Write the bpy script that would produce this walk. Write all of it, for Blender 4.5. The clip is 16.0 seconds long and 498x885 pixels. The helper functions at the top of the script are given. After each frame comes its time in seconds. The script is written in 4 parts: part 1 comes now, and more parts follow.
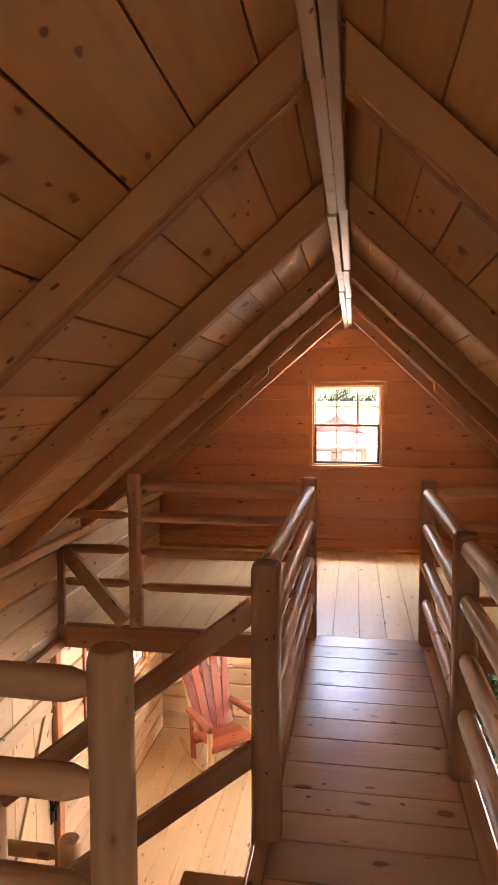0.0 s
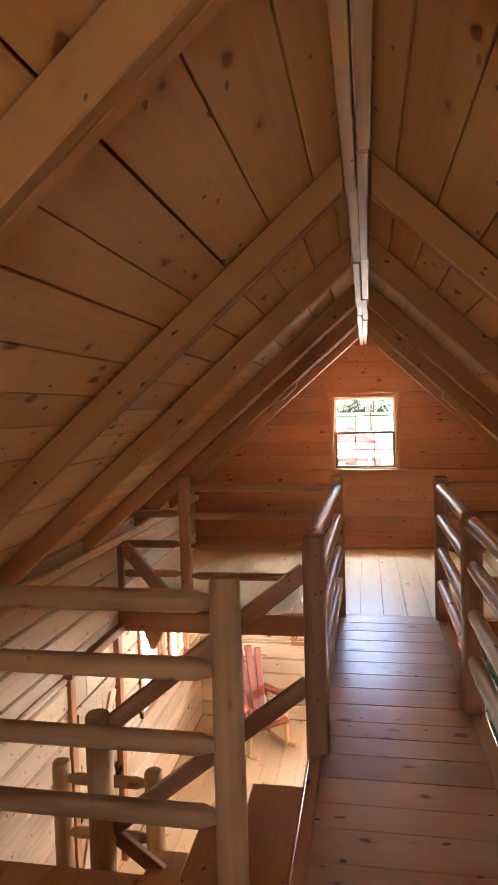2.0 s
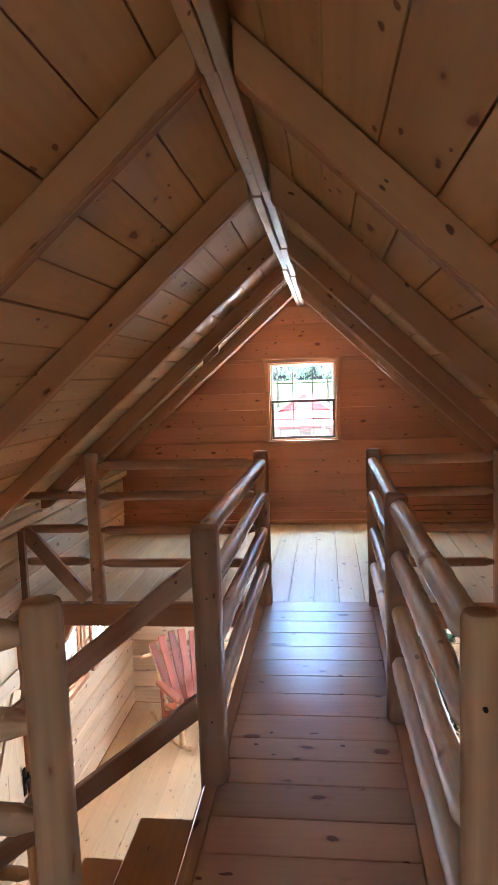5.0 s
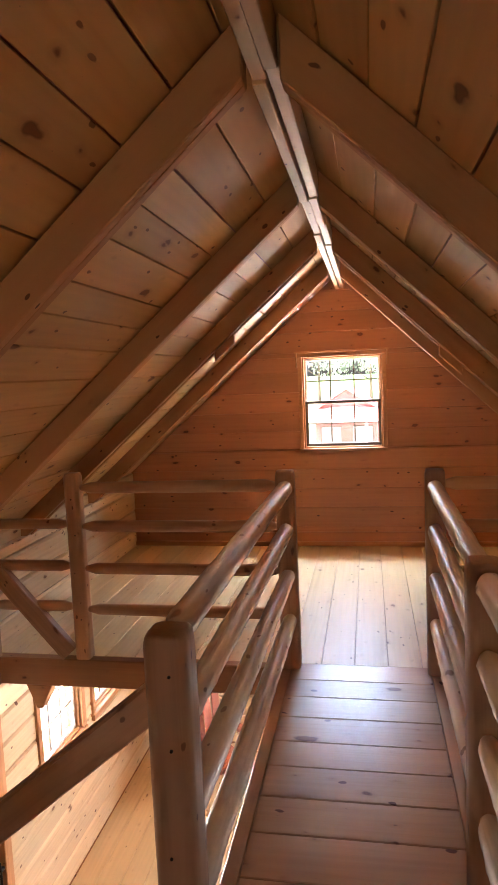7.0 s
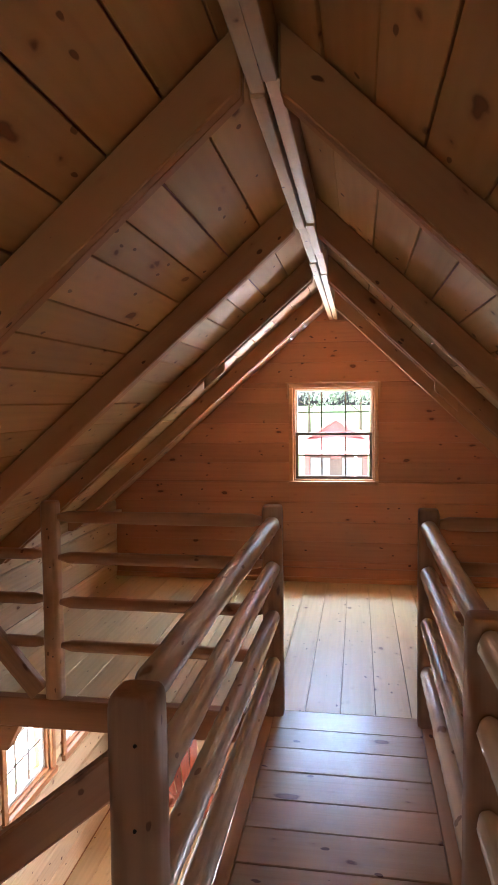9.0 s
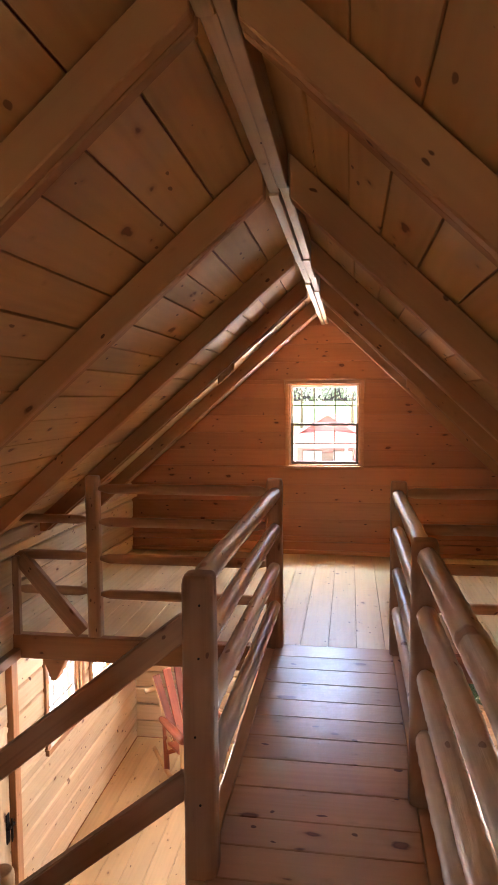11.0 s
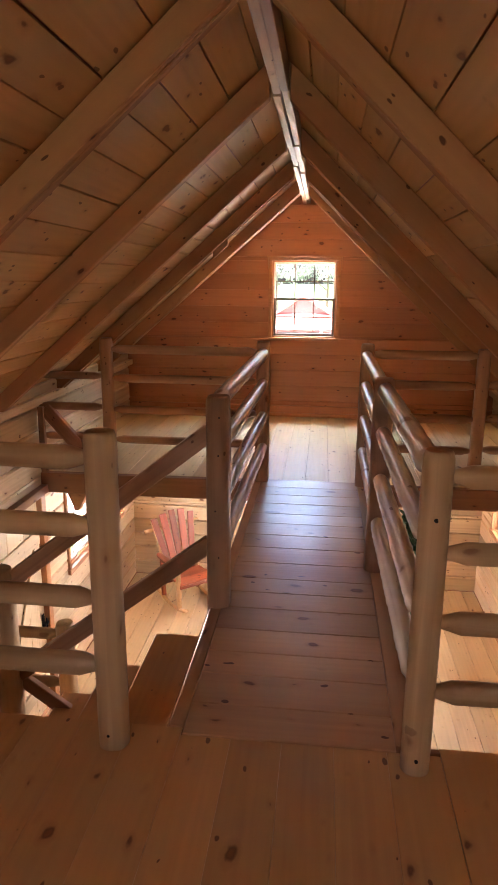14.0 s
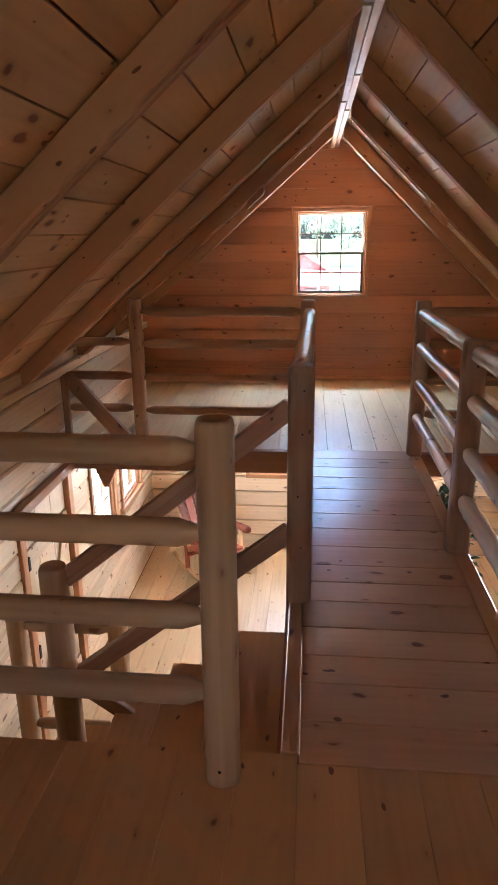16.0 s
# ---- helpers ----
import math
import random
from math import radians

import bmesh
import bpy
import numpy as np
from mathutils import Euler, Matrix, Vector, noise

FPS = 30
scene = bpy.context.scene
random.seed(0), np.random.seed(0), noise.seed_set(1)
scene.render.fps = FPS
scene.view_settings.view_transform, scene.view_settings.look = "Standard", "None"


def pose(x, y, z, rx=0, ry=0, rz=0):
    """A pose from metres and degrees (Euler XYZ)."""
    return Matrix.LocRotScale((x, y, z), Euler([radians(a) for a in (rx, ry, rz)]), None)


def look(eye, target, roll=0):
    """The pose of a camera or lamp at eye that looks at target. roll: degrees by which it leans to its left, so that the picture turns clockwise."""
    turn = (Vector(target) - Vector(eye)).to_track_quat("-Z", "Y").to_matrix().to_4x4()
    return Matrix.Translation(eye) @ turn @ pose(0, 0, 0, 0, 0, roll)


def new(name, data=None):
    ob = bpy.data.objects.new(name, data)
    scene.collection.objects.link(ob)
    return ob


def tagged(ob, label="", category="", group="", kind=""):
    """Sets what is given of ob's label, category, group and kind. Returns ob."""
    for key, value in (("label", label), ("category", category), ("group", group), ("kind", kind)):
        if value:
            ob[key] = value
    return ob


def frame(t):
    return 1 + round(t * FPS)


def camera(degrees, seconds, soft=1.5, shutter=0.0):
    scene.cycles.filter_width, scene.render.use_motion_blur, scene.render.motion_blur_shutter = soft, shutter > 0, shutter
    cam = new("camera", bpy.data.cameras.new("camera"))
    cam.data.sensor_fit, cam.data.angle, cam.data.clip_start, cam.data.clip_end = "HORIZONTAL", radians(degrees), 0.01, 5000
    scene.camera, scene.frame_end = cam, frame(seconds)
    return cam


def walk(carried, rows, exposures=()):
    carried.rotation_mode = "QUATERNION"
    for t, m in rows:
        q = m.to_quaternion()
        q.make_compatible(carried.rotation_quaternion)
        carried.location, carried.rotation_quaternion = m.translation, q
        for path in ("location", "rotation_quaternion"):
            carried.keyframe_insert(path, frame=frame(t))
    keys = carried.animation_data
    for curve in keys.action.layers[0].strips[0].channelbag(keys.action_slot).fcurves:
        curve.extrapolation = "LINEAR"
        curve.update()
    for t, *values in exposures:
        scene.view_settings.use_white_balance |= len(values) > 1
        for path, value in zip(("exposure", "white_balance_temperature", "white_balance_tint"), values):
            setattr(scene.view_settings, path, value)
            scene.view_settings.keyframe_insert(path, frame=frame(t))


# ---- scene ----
cam = camera(41.9, 16.0, soft=0.75)
PATH = [
    (0, (0.016, -1.282, 1.675), (-0.304, 0.688, 1.534), -0.2),
    (0.5, (0.083, -1.48, 1.677), (-0.156, 0.5, 1.528), 0.4),
    (1, (0.142, -1.716, 1.662), (-0.072, 0.268, 1.535), -0.6),
    (1.5, (0.09, -1.873, 1.687), (-0.202, 0.102, 1.572), -1.5),
    (2, (-0.042, -2.008, 1.659), (-0.399, -0.042, 1.562), -1.7),
    (2.5, (-0.084, -2.067, 1.651), (-0.531, -0.124, 1.502), -1.2),
    (3, (-0.037, -2.029, 1.651), (-0.483, -0.087, 1.474), -1.4),
    (3.5, (0.081, -1.89, 1.667), (-0.243, 0.074, 1.471), -1.8),
    (4, (0.18, -1.723, 1.663), (-0.075, 0.252, 1.482), -2.1),
    (4.2, (0.193, -1.681, 1.657), (-0.046, 0.297, 1.487), -2.2),
    (6.3, (0.18, -0.685, 1.638), (-0.071, 1.282, 1.378), -1.9),
    (6.5, (0.191, -0.564, 1.642), (-0.12, 1.396, 1.391), -2.3),
    (7, (0.178, -0.343, 1.652), (-0.188, 1.613, 1.444), -2.6),
    (7.5, (0.104, -0.046, 1.663), (-0.176, 1.925, 1.473), -1.6),
    (8, (0.072, 0.163, 1.632), (-0.102, 2.147, 1.445), -0.7),
    (8.5, (0.062, 0.082, 1.705), (-0.037, 2.055, 1.387), 0.6),
    (9, (0.158, -0.196, 1.664), (-0.173, 1.772, 1.539), -0.7),
    (9.2, (0.174, -0.268, 1.651), (-0.189, 1.693, 1.5), -0.9),
    (11.3, (0.214, -1.151, 1.658), (-0.079, 0.823, 1.526), -0.7),
    (11.5, (0.236, -1.221, 1.663), (-0.049, 0.754, 1.539), -1.0),
    (12, (0.26, -1.401, 1.683), (-0.059, 0.569, 1.556), -1.9),
    (12.5, (0.177, -1.645, 1.652), (-0.128, 0.33, 1.575), -2.2),
    (13, (0.155, -1.79, 1.62), (-0.196, 0.172, 1.452), -1.4),
    (13.5, (0.215, -1.785, 1.588), (-0.126, 0.152, 1.224), -1.0),
    (14, (0.171, -1.854, 1.584), (-0.046, 0.074, 1.096), 0.4),
    (14.5, (-0.008, -1.961, 1.594), (-0.133, -0.035, 1.068), 1.2),
    (15, (-0.151, -1.918, 1.578), (-0.245, 0.005, 1.036), 1.5),
    (15.5, (-0.248, -1.679, 1.562), (-0.385, 0.23, 0.983), 0.3),
    (16, (-0.277, -1.51, 1.562), (-0.456, 0.386, 0.953), -0.6),
]
walk(cam, [(t, look(eye, target, roll)) for t, eye, target, roll in PATH], exposures=[
    (0.0, 3.65, 6770, 22), (1.5, 3.70, 6170, 18), (2.5, 3.70, 5620, 12), (3.5, 3.82, 4720, 3), (4.0, 3.80, 4620, 4), (6.5, 3.65, 5320, 10), (7.0, 3.70, 6120, 17), (8.0, 3.50, 5720, 15),
    (9.0, 3.35, 5420, 13), (11.5, 3.60, 6270, 19), (12.5, 3.65, 6320, 19), (13.5, 3.70, 6070, 17), (14.5, 3.60, 5870, 16), (15.2, 3.55, 5670, 15), (16.0, 3.50, 5070, 10)])

# ---- light ----
LEFT, RIGHT, BACK, GABLE, LOW = -2.15, 2.12, -3.4, 5.76, -2.15
APEX, RIDGE_X = 2.549, -0.057     # underside of the roof boards at the ridge
SLOPES = {-1: 0.859, 1: 0.957}    # fall of the two roof slopes
SUN = (radians(68), radians(200))  # elevation, compass turn
world = bpy.data.worlds.new("sky")
scene.world = world
world.use_nodes = True
wn = world.node_tree
sky = wn.nodes.new("ShaderNodeTexSky")
sky.sky_type, sky.sun_disc = "NISHITA", False
sky.sun_elevation, sky.sun_rotation = SUN
sky.air_density, sky.dust_density = 1.0, 6.0
wn.links.new(sky.outputs["Color"], wn.nodes["Background"].inputs["Color"])
wn.nodes["Background"].inputs["Strength"].default_value = 0.15
sun = new("sun", bpy.data.lights.new("sun", "SUN"))
sun.data.energy, sun.data.angle, sun.data.color = 4.6, radians(0.5), (1.0, 0.95, 0.87)
az = SUN[1]
sun_dir = Vector((math.sin(az) * math.cos(SUN[0]), math.cos(az) * math.cos(SUN[0]), math.sin(SUN[0])))
sun.matrix_world = look(sun_dir * 30, (0, 0, 0))


def fill_lamp(x, y, z, width, height, face, watts, tint=(0.96, 0.97, 1.0)):
    """Added lamp for sky or yard light; face is the direction into the room."""
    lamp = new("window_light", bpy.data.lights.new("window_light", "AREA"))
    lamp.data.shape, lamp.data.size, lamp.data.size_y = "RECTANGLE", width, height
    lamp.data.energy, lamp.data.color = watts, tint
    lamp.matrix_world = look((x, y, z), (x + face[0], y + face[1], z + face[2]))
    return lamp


for side, face, watts in ((LEFT - 0.22, 1, 2.2), (RIGHT + 0.22, -1, 5.0)):
    for y in (3.95, 4.85):
        fill_lamp(side, y, -0.62, 0.62, 0.9, (face, -0.3, 0.05), watts, (1.0, 0.96, 0.9))
# back window is out of view; its warm lamp also carries bounce off the wood
fill_lamp(-0.06, BACK - 0.2, 1.36, 0.7, 0.82, (0, 1, 0), 0.75, (1.0, 0.76, 0.52))
fill_lamp(-0.60, GABLE + 0.22, -0.68, 0.62, 0.9, (0, -1, 0.5), 2.5)
# sky fill hung out of sight above the gable window for the far floor
fill_lamp(-0.06, GABLE + 0.62, 2.28, 2.6, 0.6, (0, -1, -0.8), 43, (0.62, 0.83, 1.0))
# two added lamps outside, below the sightline, lifting the roof undersides like yard bounce
fill_lamp(-0.06, GABLE + 0.7, 0.12, 2.6, 0.7, (0, -1, 1.0), 32, (1.0, 0.93, 0.84))
fill_lamp(-0.06, GABLE + 3.6, -0.75, 10.0, 1.2, (0, -1, 0.55), 150, (1.0, 0.92, 0.80))


# ---- materials ----
def material(name, rough=0.5, metal=0.0):
    m = bpy.data.materials.new(name)
    m.use_nodes = True
    b = m.node_tree.nodes["Principled BSDF"]
    b.inputs["Roughness"].default_value, b.inputs["Metallic"].default_value = rough, metal
    return m, m.node_tree, b


def ramp(nt, source, stops):
    r = nt.nodes.new("ShaderNodeValToRGB")
    while len(r.color_ramp.elements) < len(stops):
        r.color_ramp.elements.new(0.5)
    for e, (p, c) in zip(r.color_ramp.elements, stops):
        e.position, e.color = p, (*c, 1) if len(c) == 3 else c
    nt.links.new(source, r.inputs["Fac"])
    return r.outputs["Color"]


def maths(nt, op, a, b=None, clamp=False):
    n = nt.nodes.new("ShaderNodeMath")
    n.operation, n.use_clamp = op, clamp
    for k, v in enumerate((a, b)):
        if v is None:
            continue
        if isinstance(v, (int, float)):
            n.inputs[k].default_value = v
        else:
            nt.links.new(v, n.inputs[k])
    return n.outputs[0]


def mix(nt, kind, fac, a, b):
    n = nt.nodes.new("ShaderNodeMix")
    n.data_type, n.blend_type = "RGBA", kind
    for k, v in ((0, fac), (6, a), (7, b)):
        if isinstance(v, (int, float)):
            n.inputs[k].default_value = v
        elif isinstance(v, tuple):
            n.inputs[k].default_value = (*v, 1)
        else:
            nt.links.new(v, n.inputs[k])
    return n.outputs[2]


def pine(name, pale, dark, rough=0.42, knots=1.0, island=False, spread=0.16, coat=0.0, bump=0.25, gloss=0.27, ink=0.9, pins_share=0.05, figure=1.0, long=3.3):
    """Knotty pine: grain along the local x, dark knots, board-to-board change."""
    m, nt, b = material(name, rough)
    co = nt.nodes.new("ShaderNodeTexCoord")
    rnd = nt.nodes.new("ShaderNodeNewGeometry").outputs["Random Per Island"] if island else nt.nodes.new("ShaderNodeObjectInfo").outputs["Random"]
    jump = nt.nodes.new("ShaderNodeCombineXYZ")
    nt.links.new(maths(nt, "MULTIPLY", rnd, 37.0), jump.inputs[0])
    nt.links.new(maths(nt, "MULTIPLY", rnd, 11.0), jump.inputs[1])
    nt.links.new(maths(nt, "MULTIPLY", rnd, 5.0), jump.inputs[2])
    add = nt.nodes.new("ShaderNodeVectorMath")
    nt.links.new(co.outputs["Object"], add.inputs[0])
    nt.links.new(jump.outputs[0], add.inputs[1])

    def scaled(v):
        n = nt.nodes.new("ShaderNodeVectorMath")
        n.operation = "MULTIPLY"
        nt.links.new(add.outputs[0], n.inputs[0])
        n.inputs[1].default_value = v
        return n.outputs[0]

    vor = nt.nodes.new("ShaderNodeTexVoronoi")
    vor.voronoi_dimensions = "2D"
    vor.inputs["Scale"].default_value = 1.0
    split, flat = nt.nodes.new("ShaderNodeSeparateXYZ"), nt.nodes.new("ShaderNodeCombineXYZ")
    nt.links.new(scaled((long, 6.3, 6.3)), split.inputs[0])
    nt.links.new(split.outputs[0], flat.inputs[0])
    nt.links.new(maths(nt, "ADD", split.outputs[1], split.outputs[2]), flat.inputs[1])
    warp = nt.nodes.new("ShaderNodeTexNoise")
    warp.inputs["Scale"].default_value, warp.inputs["Detail"].default_value = 1.0, 2.0
    nt.links.new(scaled((7.0, 13.0, 13.0)), warp.inputs["Vector"])
    bend = nt.nodes.new("ShaderNodeVectorMath")
    bend.operation = "MULTIPLY_ADD"
    nt.links.new(warp.outputs["Color"], bend.inputs[0])
    bend.inputs[1].default_value = (0.30, 0.30, 0.0)
    nt.links.new(flat.outputs[0], bend.inputs[2])
    groups = nt.nodes.new("ShaderNodeTexNoise")
    groups.inputs["Scale"].default_value, groups.inputs["Detail"].default_value = 1.0, 1.0
    nt.links.new(scaled((1.9, 2.6, 2.6)), groups.inputs["Vector"])
    crowd = maths(nt, "MULTIPLY", maths(nt, "SUBTRACT", groups.outputs["Fac"], 0.37), 8.0, True)
    nt.links.new(bend.outputs[0], vor.inputs["Vector"])
    near = vor.outputs["Distance"]
    size = nt.nodes.new("ShaderNodeSeparateColor")
    nt.links.new(vor.outputs["Color"], size.inputs[0])
    reach = maths(nt, "MULTIPLY", maths(nt, "MULTIPLY", maths(nt, "POWER", size.outputs[0], 2.6), 0.125 * knots), crowd)
    wobble = nt.nodes.new("ShaderNodeTexNoise")
    wobble.inputs["Scale"].default_value, wobble.inputs["Detail"].default_value = 1.0, 3.0
    nt.links.new(scaled((22.0, 30.0, 30.0)), wobble.inputs["Vector"])
    knot = maths(nt, "SUBTRACT", reach, maths(nt, "ADD", near, maths(nt, "MULTIPLY", maths(nt, "SUBTRACT", wobble.outputs["Fac"], 0.5), 0.09)))
    core = maths(nt, "MULTIPLY", knot, 22.0, True)
    heart = maths(nt, "MULTIPLY", maths(nt, "SUBTRACT", knot, 0.035), 22.0, True)
    halo = maths(nt, "MULTIPLY", maths(nt, "ADD", knot, 0.085), 5.5, True)
    pins = nt.nodes.new("ShaderNodeTexVoronoi")
    pins.voronoi_dimensions = "2D"
    pins.inputs["Scale"].default_value, pins.inputs["Randomness"].default_value = 3.1, 1.0
    nt.links.new(bend.outputs[0], pins.inputs["Vector"])
    tiny = nt.nodes.new("ShaderNodeSeparateColor")
    nt.links.new(pins.outputs["Color"], tiny.inputs[0])
    spot = maths(nt, "SUBTRACT", maths(nt, "MULTIPLY", maths(nt, "MULTIPLY", crowd, maths(nt, "GREATER_THAN", tiny.outputs[0], 1.0 - 2.2 * pins_share)), 0.15 * knots), maths(nt, "ADD", pins.outputs["Distance"], maths(nt, "MULTIPLY", maths(nt, "SUBTRACT", wobble.outputs["Fac"], 0.5), 0.2)))
    core = maths(nt, "MAXIMUM", core, maths(nt, "MULTIPLY", spot, 20.0, True))
    grain = nt.nodes.new("ShaderNodeTexNoise")
    grain.inputs["Scale"].default_value, grain.inputs["Detail"].default_value, grain.inputs["Distortion"].default_value = 1.0, 5.0, 0.7
    nt.links.new(scaled((1.1, 36.0, 36.0)), grain.inputs["Vector"])
    broad = nt.nodes.new("ShaderNodeTexNoise")
    broad.inputs["Scale"].default_value, broad.inputs["Detail"].default_value = 1.0, 3.0
    nt.links.new(scaled((0.9, 4.0, 4.0)), broad.inputs["Vector"])
    rings = nt.nodes.new("ShaderNodeTexWave")
    rings.bands_direction = "Y"
    rings.inputs["Scale"].default_value, rings.inputs["Distortion"].default_value, rings.inputs["Detail"].default_value = 5.0, 7.0, 2.0
    rings.inputs["Detail Scale"].default_value = 0.6
    nt.links.new(scaled((0.35, 1.6, 1.6)), rings.inputs["Vector"])
    mid = tuple((p * 0.48 + d * 0.52) for p, d in zip(pale, dark))
    tone = maths(nt, "ADD", maths(nt, "ADD", maths(nt, "MULTIPLY", maths(nt, "SUBTRACT", grain.outputs["Fac"], 0.5), 0.55 * figure), 0.275), maths(nt, "ADD", maths(nt, "MULTIPLY", rings.outputs["Fac"], 0.03), maths(nt, "MULTIPLY", broad.outputs["Fac"], 0.4)))
    col = ramp(nt, tone, [(0.36, tuple(min(1, 1.12 * a) for a in pale)), (0.5, pale), (0.62, tuple(0.5 * (a + c) for a, c in zip(pale, mid))), (0.78, mid)])
    shade = maths(nt, "ADD", maths(nt, "MULTIPLY", rnd, 2 * spread), 1 - spread)
    grey = nt.nodes.new("ShaderNodeCombineColor")
    for k in range(3):
        nt.links.new(shade, grey.inputs[k])
    col = mix(nt, "MULTIPLY", 1.0, col, grey.outputs[0])
    col = mix(nt, "MIX", maths(nt, "MULTIPLY", halo, 0.5), col, tuple(d * 1.15 for d in dark))
    col = mix(nt, "MIX", maths(nt, "MULTIPLY", core, ink), col, (dark[0] * 0.42, dark[1] * 0.26, dark[2] * 0.26))
    col = mix(nt, "MIX", maths(nt, "MULTIPLY", heart, 0.55), col, tuple(d * 1.25 for d in dark))
    nt.links.new(col, b.inputs["Base Color"])
    nt.links.new(maths(nt, "ADD", maths(nt, "MULTIPLY", broad.outputs["Fac"], 0.22), rough - 0.11), b.inputs["Roughness"])
    b.inputs["Coat Weight"].default_value, b.inputs["Coat Roughness"].default_value = coat, gloss
    bp = nt.nodes.new("ShaderNodeBump")
    bp.inputs["Strength"].default_value, bp.inputs["Distance"].default_value = bump, 0.004
    nt.links.new(maths(nt, "ADD", grain.outputs["Fac"], maths(nt, "MULTIPLY", halo, 0.7)), bp.inputs["Height"])
    nt.links.new(bp.outputs[0], b.inputs["Normal"])
    return m


ROOF = pine("pine_roof_boards", (0.61, 0.345, 0.142), (0.22, 0.08, 0.026), 0.6, 1.12, True, ink=0.72, pins_share=0.035, figure=0.28, bump=0.04, spread=0.1)
RIDGE = pine("pine_ridge", (0.50, 0.30, 0.145), (0.20, 0.08, 0.03), 0.5, 0.8)
RAFTER = pine("pine_rafter", (0.46, 0.222, 0.088), (0.17, 0.06, 0.022), 0.68, 0.9, ink=0.85, pins_share=0.06, figure=0.25, bump=0.1)
WALL = pine("pine_gable_boards", (0.43, 0.178, 0.076), (0.17, 0.045, 0.014), 0.46, 1.0, figure=0.4, bump=0.07)
SIDING = pine("pine_wall_logs", (0.63, 0.46, 0.27), (0.23, 0.10, 0.038), 0.5, 1.0, figure=0.6)
FLOOR = pine("pine_floor_boards", (0.58, 0.315, 0.122), (0.22, 0.08, 0.024), 0.34, 1.1, coat=0.35, bump=0.05, gloss=0.3, figure=0.35, pins_share=0.05, spread=0.1, ink=0.85)
# the same pine as FLOOR; brighter, cooler light is in this paler colour
LIT_FLOOR = pine("lit_pine_floor_boards", (0.66, 0.48, 0.25), (0.25, 0.11, 0.04), 0.4, 0.85, coat=0.2, bump=0.05, gloss=0.35, figure=0.35, pins_share=0.04, spread=0.08, ink=0.8)
DECK = pine("pine_walkway_boards", (0.48, 0.268, 0.135), (0.20, 0.072, 0.026), 0.34, 1.25, coat=1.0, bump=0.22, gloss=0.27, figure=0.4, pins_share=0.025)
POST = pine("pine_posts", (0.52, 0.345, 0.18), (0.23, 0.105, 0.04), 0.5, 1.25, ink=0.4, pins_share=0.012, figure=0.8)
BROWN = pine("brown_pine_posts", (0.40, 0.225, 0.12), (0.17, 0.066, 0.028), 0.48, 0.9, ink=0.7)
LOG = pine("peeled_log", (0.80, 0.70, 0.58), (0.36, 0.20, 0.12), 0.4, 1.15, coat=0.9, bump=1.0, gloss=0.26, ink=0.6, spread=0.2)
BEAM = pine("stained_beam", (0.34, 0.155, 0.06), (0.14, 0.045, 0.014), 0.48, 0.8)
TRIM = pine("pine_trim", (0.46, 0.21, 0.08), (0.20, 0.07, 0.02), 0.4, 0.5)
CEDAR = pine("red_cedar", (0.34, 0.085, 0.03), (0.05, 0.008, 0.005), 0.45, 1.1, spread=0.3, coat=0.05, figure=1.6)
SAP = pine("pale_cedar_sapwood", (0.58, 0.36, 0.17), (0.30, 0.12, 0.05), 0.36, 0.6, coat=0.3)


def plain(name, colour, rough=0.5, metal=0.0, wear=0.12, scale=9.0):
    m, nt, b = material(name, rough, metal)
    co, n = nt.nodes.new("ShaderNodeTexCoord"), nt.nodes.new("ShaderNodeTexNoise")
    n.inputs["Scale"].default_value, n.inputs["Detail"].default_value = scale, 5.0
    nt.links.new(co.outputs["Object"], n.inputs["Vector"])
    nt.links.new(ramp(nt, n.outputs["Fac"], [(0.3, tuple(c * (1 - wear) for c in colour)), (0.7, tuple(min(1, c * (1 + wear)) for c in colour))]), b.inputs["Base Color"])
    return m


IRON = plain("black_iron", (0.02, 0.02, 0.022), 0.45, 0.8)
VINYL = plain("white_vinyl", (0.72, 0.72, 0.70), 0.4, wear=0.05)
BRONZE = plain("bronze_sash", (0.16, 0.115, 0.085), 0.45, wear=0.1)
GASKET = plain("screen_grey", (0.30, 0.30, 0.30), 0.6)
GRASS = plain("grass", (0.09, 0.15, 0.045), 0.9, wear=0.35, scale=1.5)
GRAVEL = plain("pale_gravel", (0.46, 0.43, 0.39), 0.9, wear=0.2, scale=3.0)
# red paled towards pink, so the colour holds the glare over the yard
RED_METAL = plain("red_roof_metal", (0.42, 0.15, 0.13), 0.4, 0.0, 0.12, 2.0)
WHITE_WALL = plain("white_siding", (0.74, 0.73, 0.70), 0.6, wear=0.06, scale=2.0)
LEAF = plain("dark_leaves", (0.035, 0.085, 0.03), 0.5, wear=0.5, scale=14.0)
# leaf green lifted to a washed-out grey that stands for overexposed daylight
FAR_LEAF = plain("tree_leaves", (0.23, 0.26, 0.20), 0.7, wear=0.5, scale=2.0)
BARK = plain("bark", (0.10, 0.07, 0.045), 0.9, wear=0.3, scale=12.0)
POT = plain("clay_pot", (0.20, 0.11, 0.07), 0.7)
glass = bpy.data.materials.new("window_glass")
glass.use_nodes = True
gb = glass.node_tree.nodes["Principled BSDF"]
gb.inputs["Transmission Weight"].default_value, gb.inputs["Roughness"].default_value, gb.inputs["IOR"].default_value = 1.0, 0.0, 1.06
GLASS = glass

# ---- building blocks ----
PLACE = {}


def thing(name, at, label, category, group="", kind=""):
    ob = new(name)
    ob.empty_display_size = 0.1
    ob.matrix_basis = Matrix.Translation(at)
    PLACE[ob] = ob.matrix_basis.copy()
    return tagged(ob, label, category, group, kind)


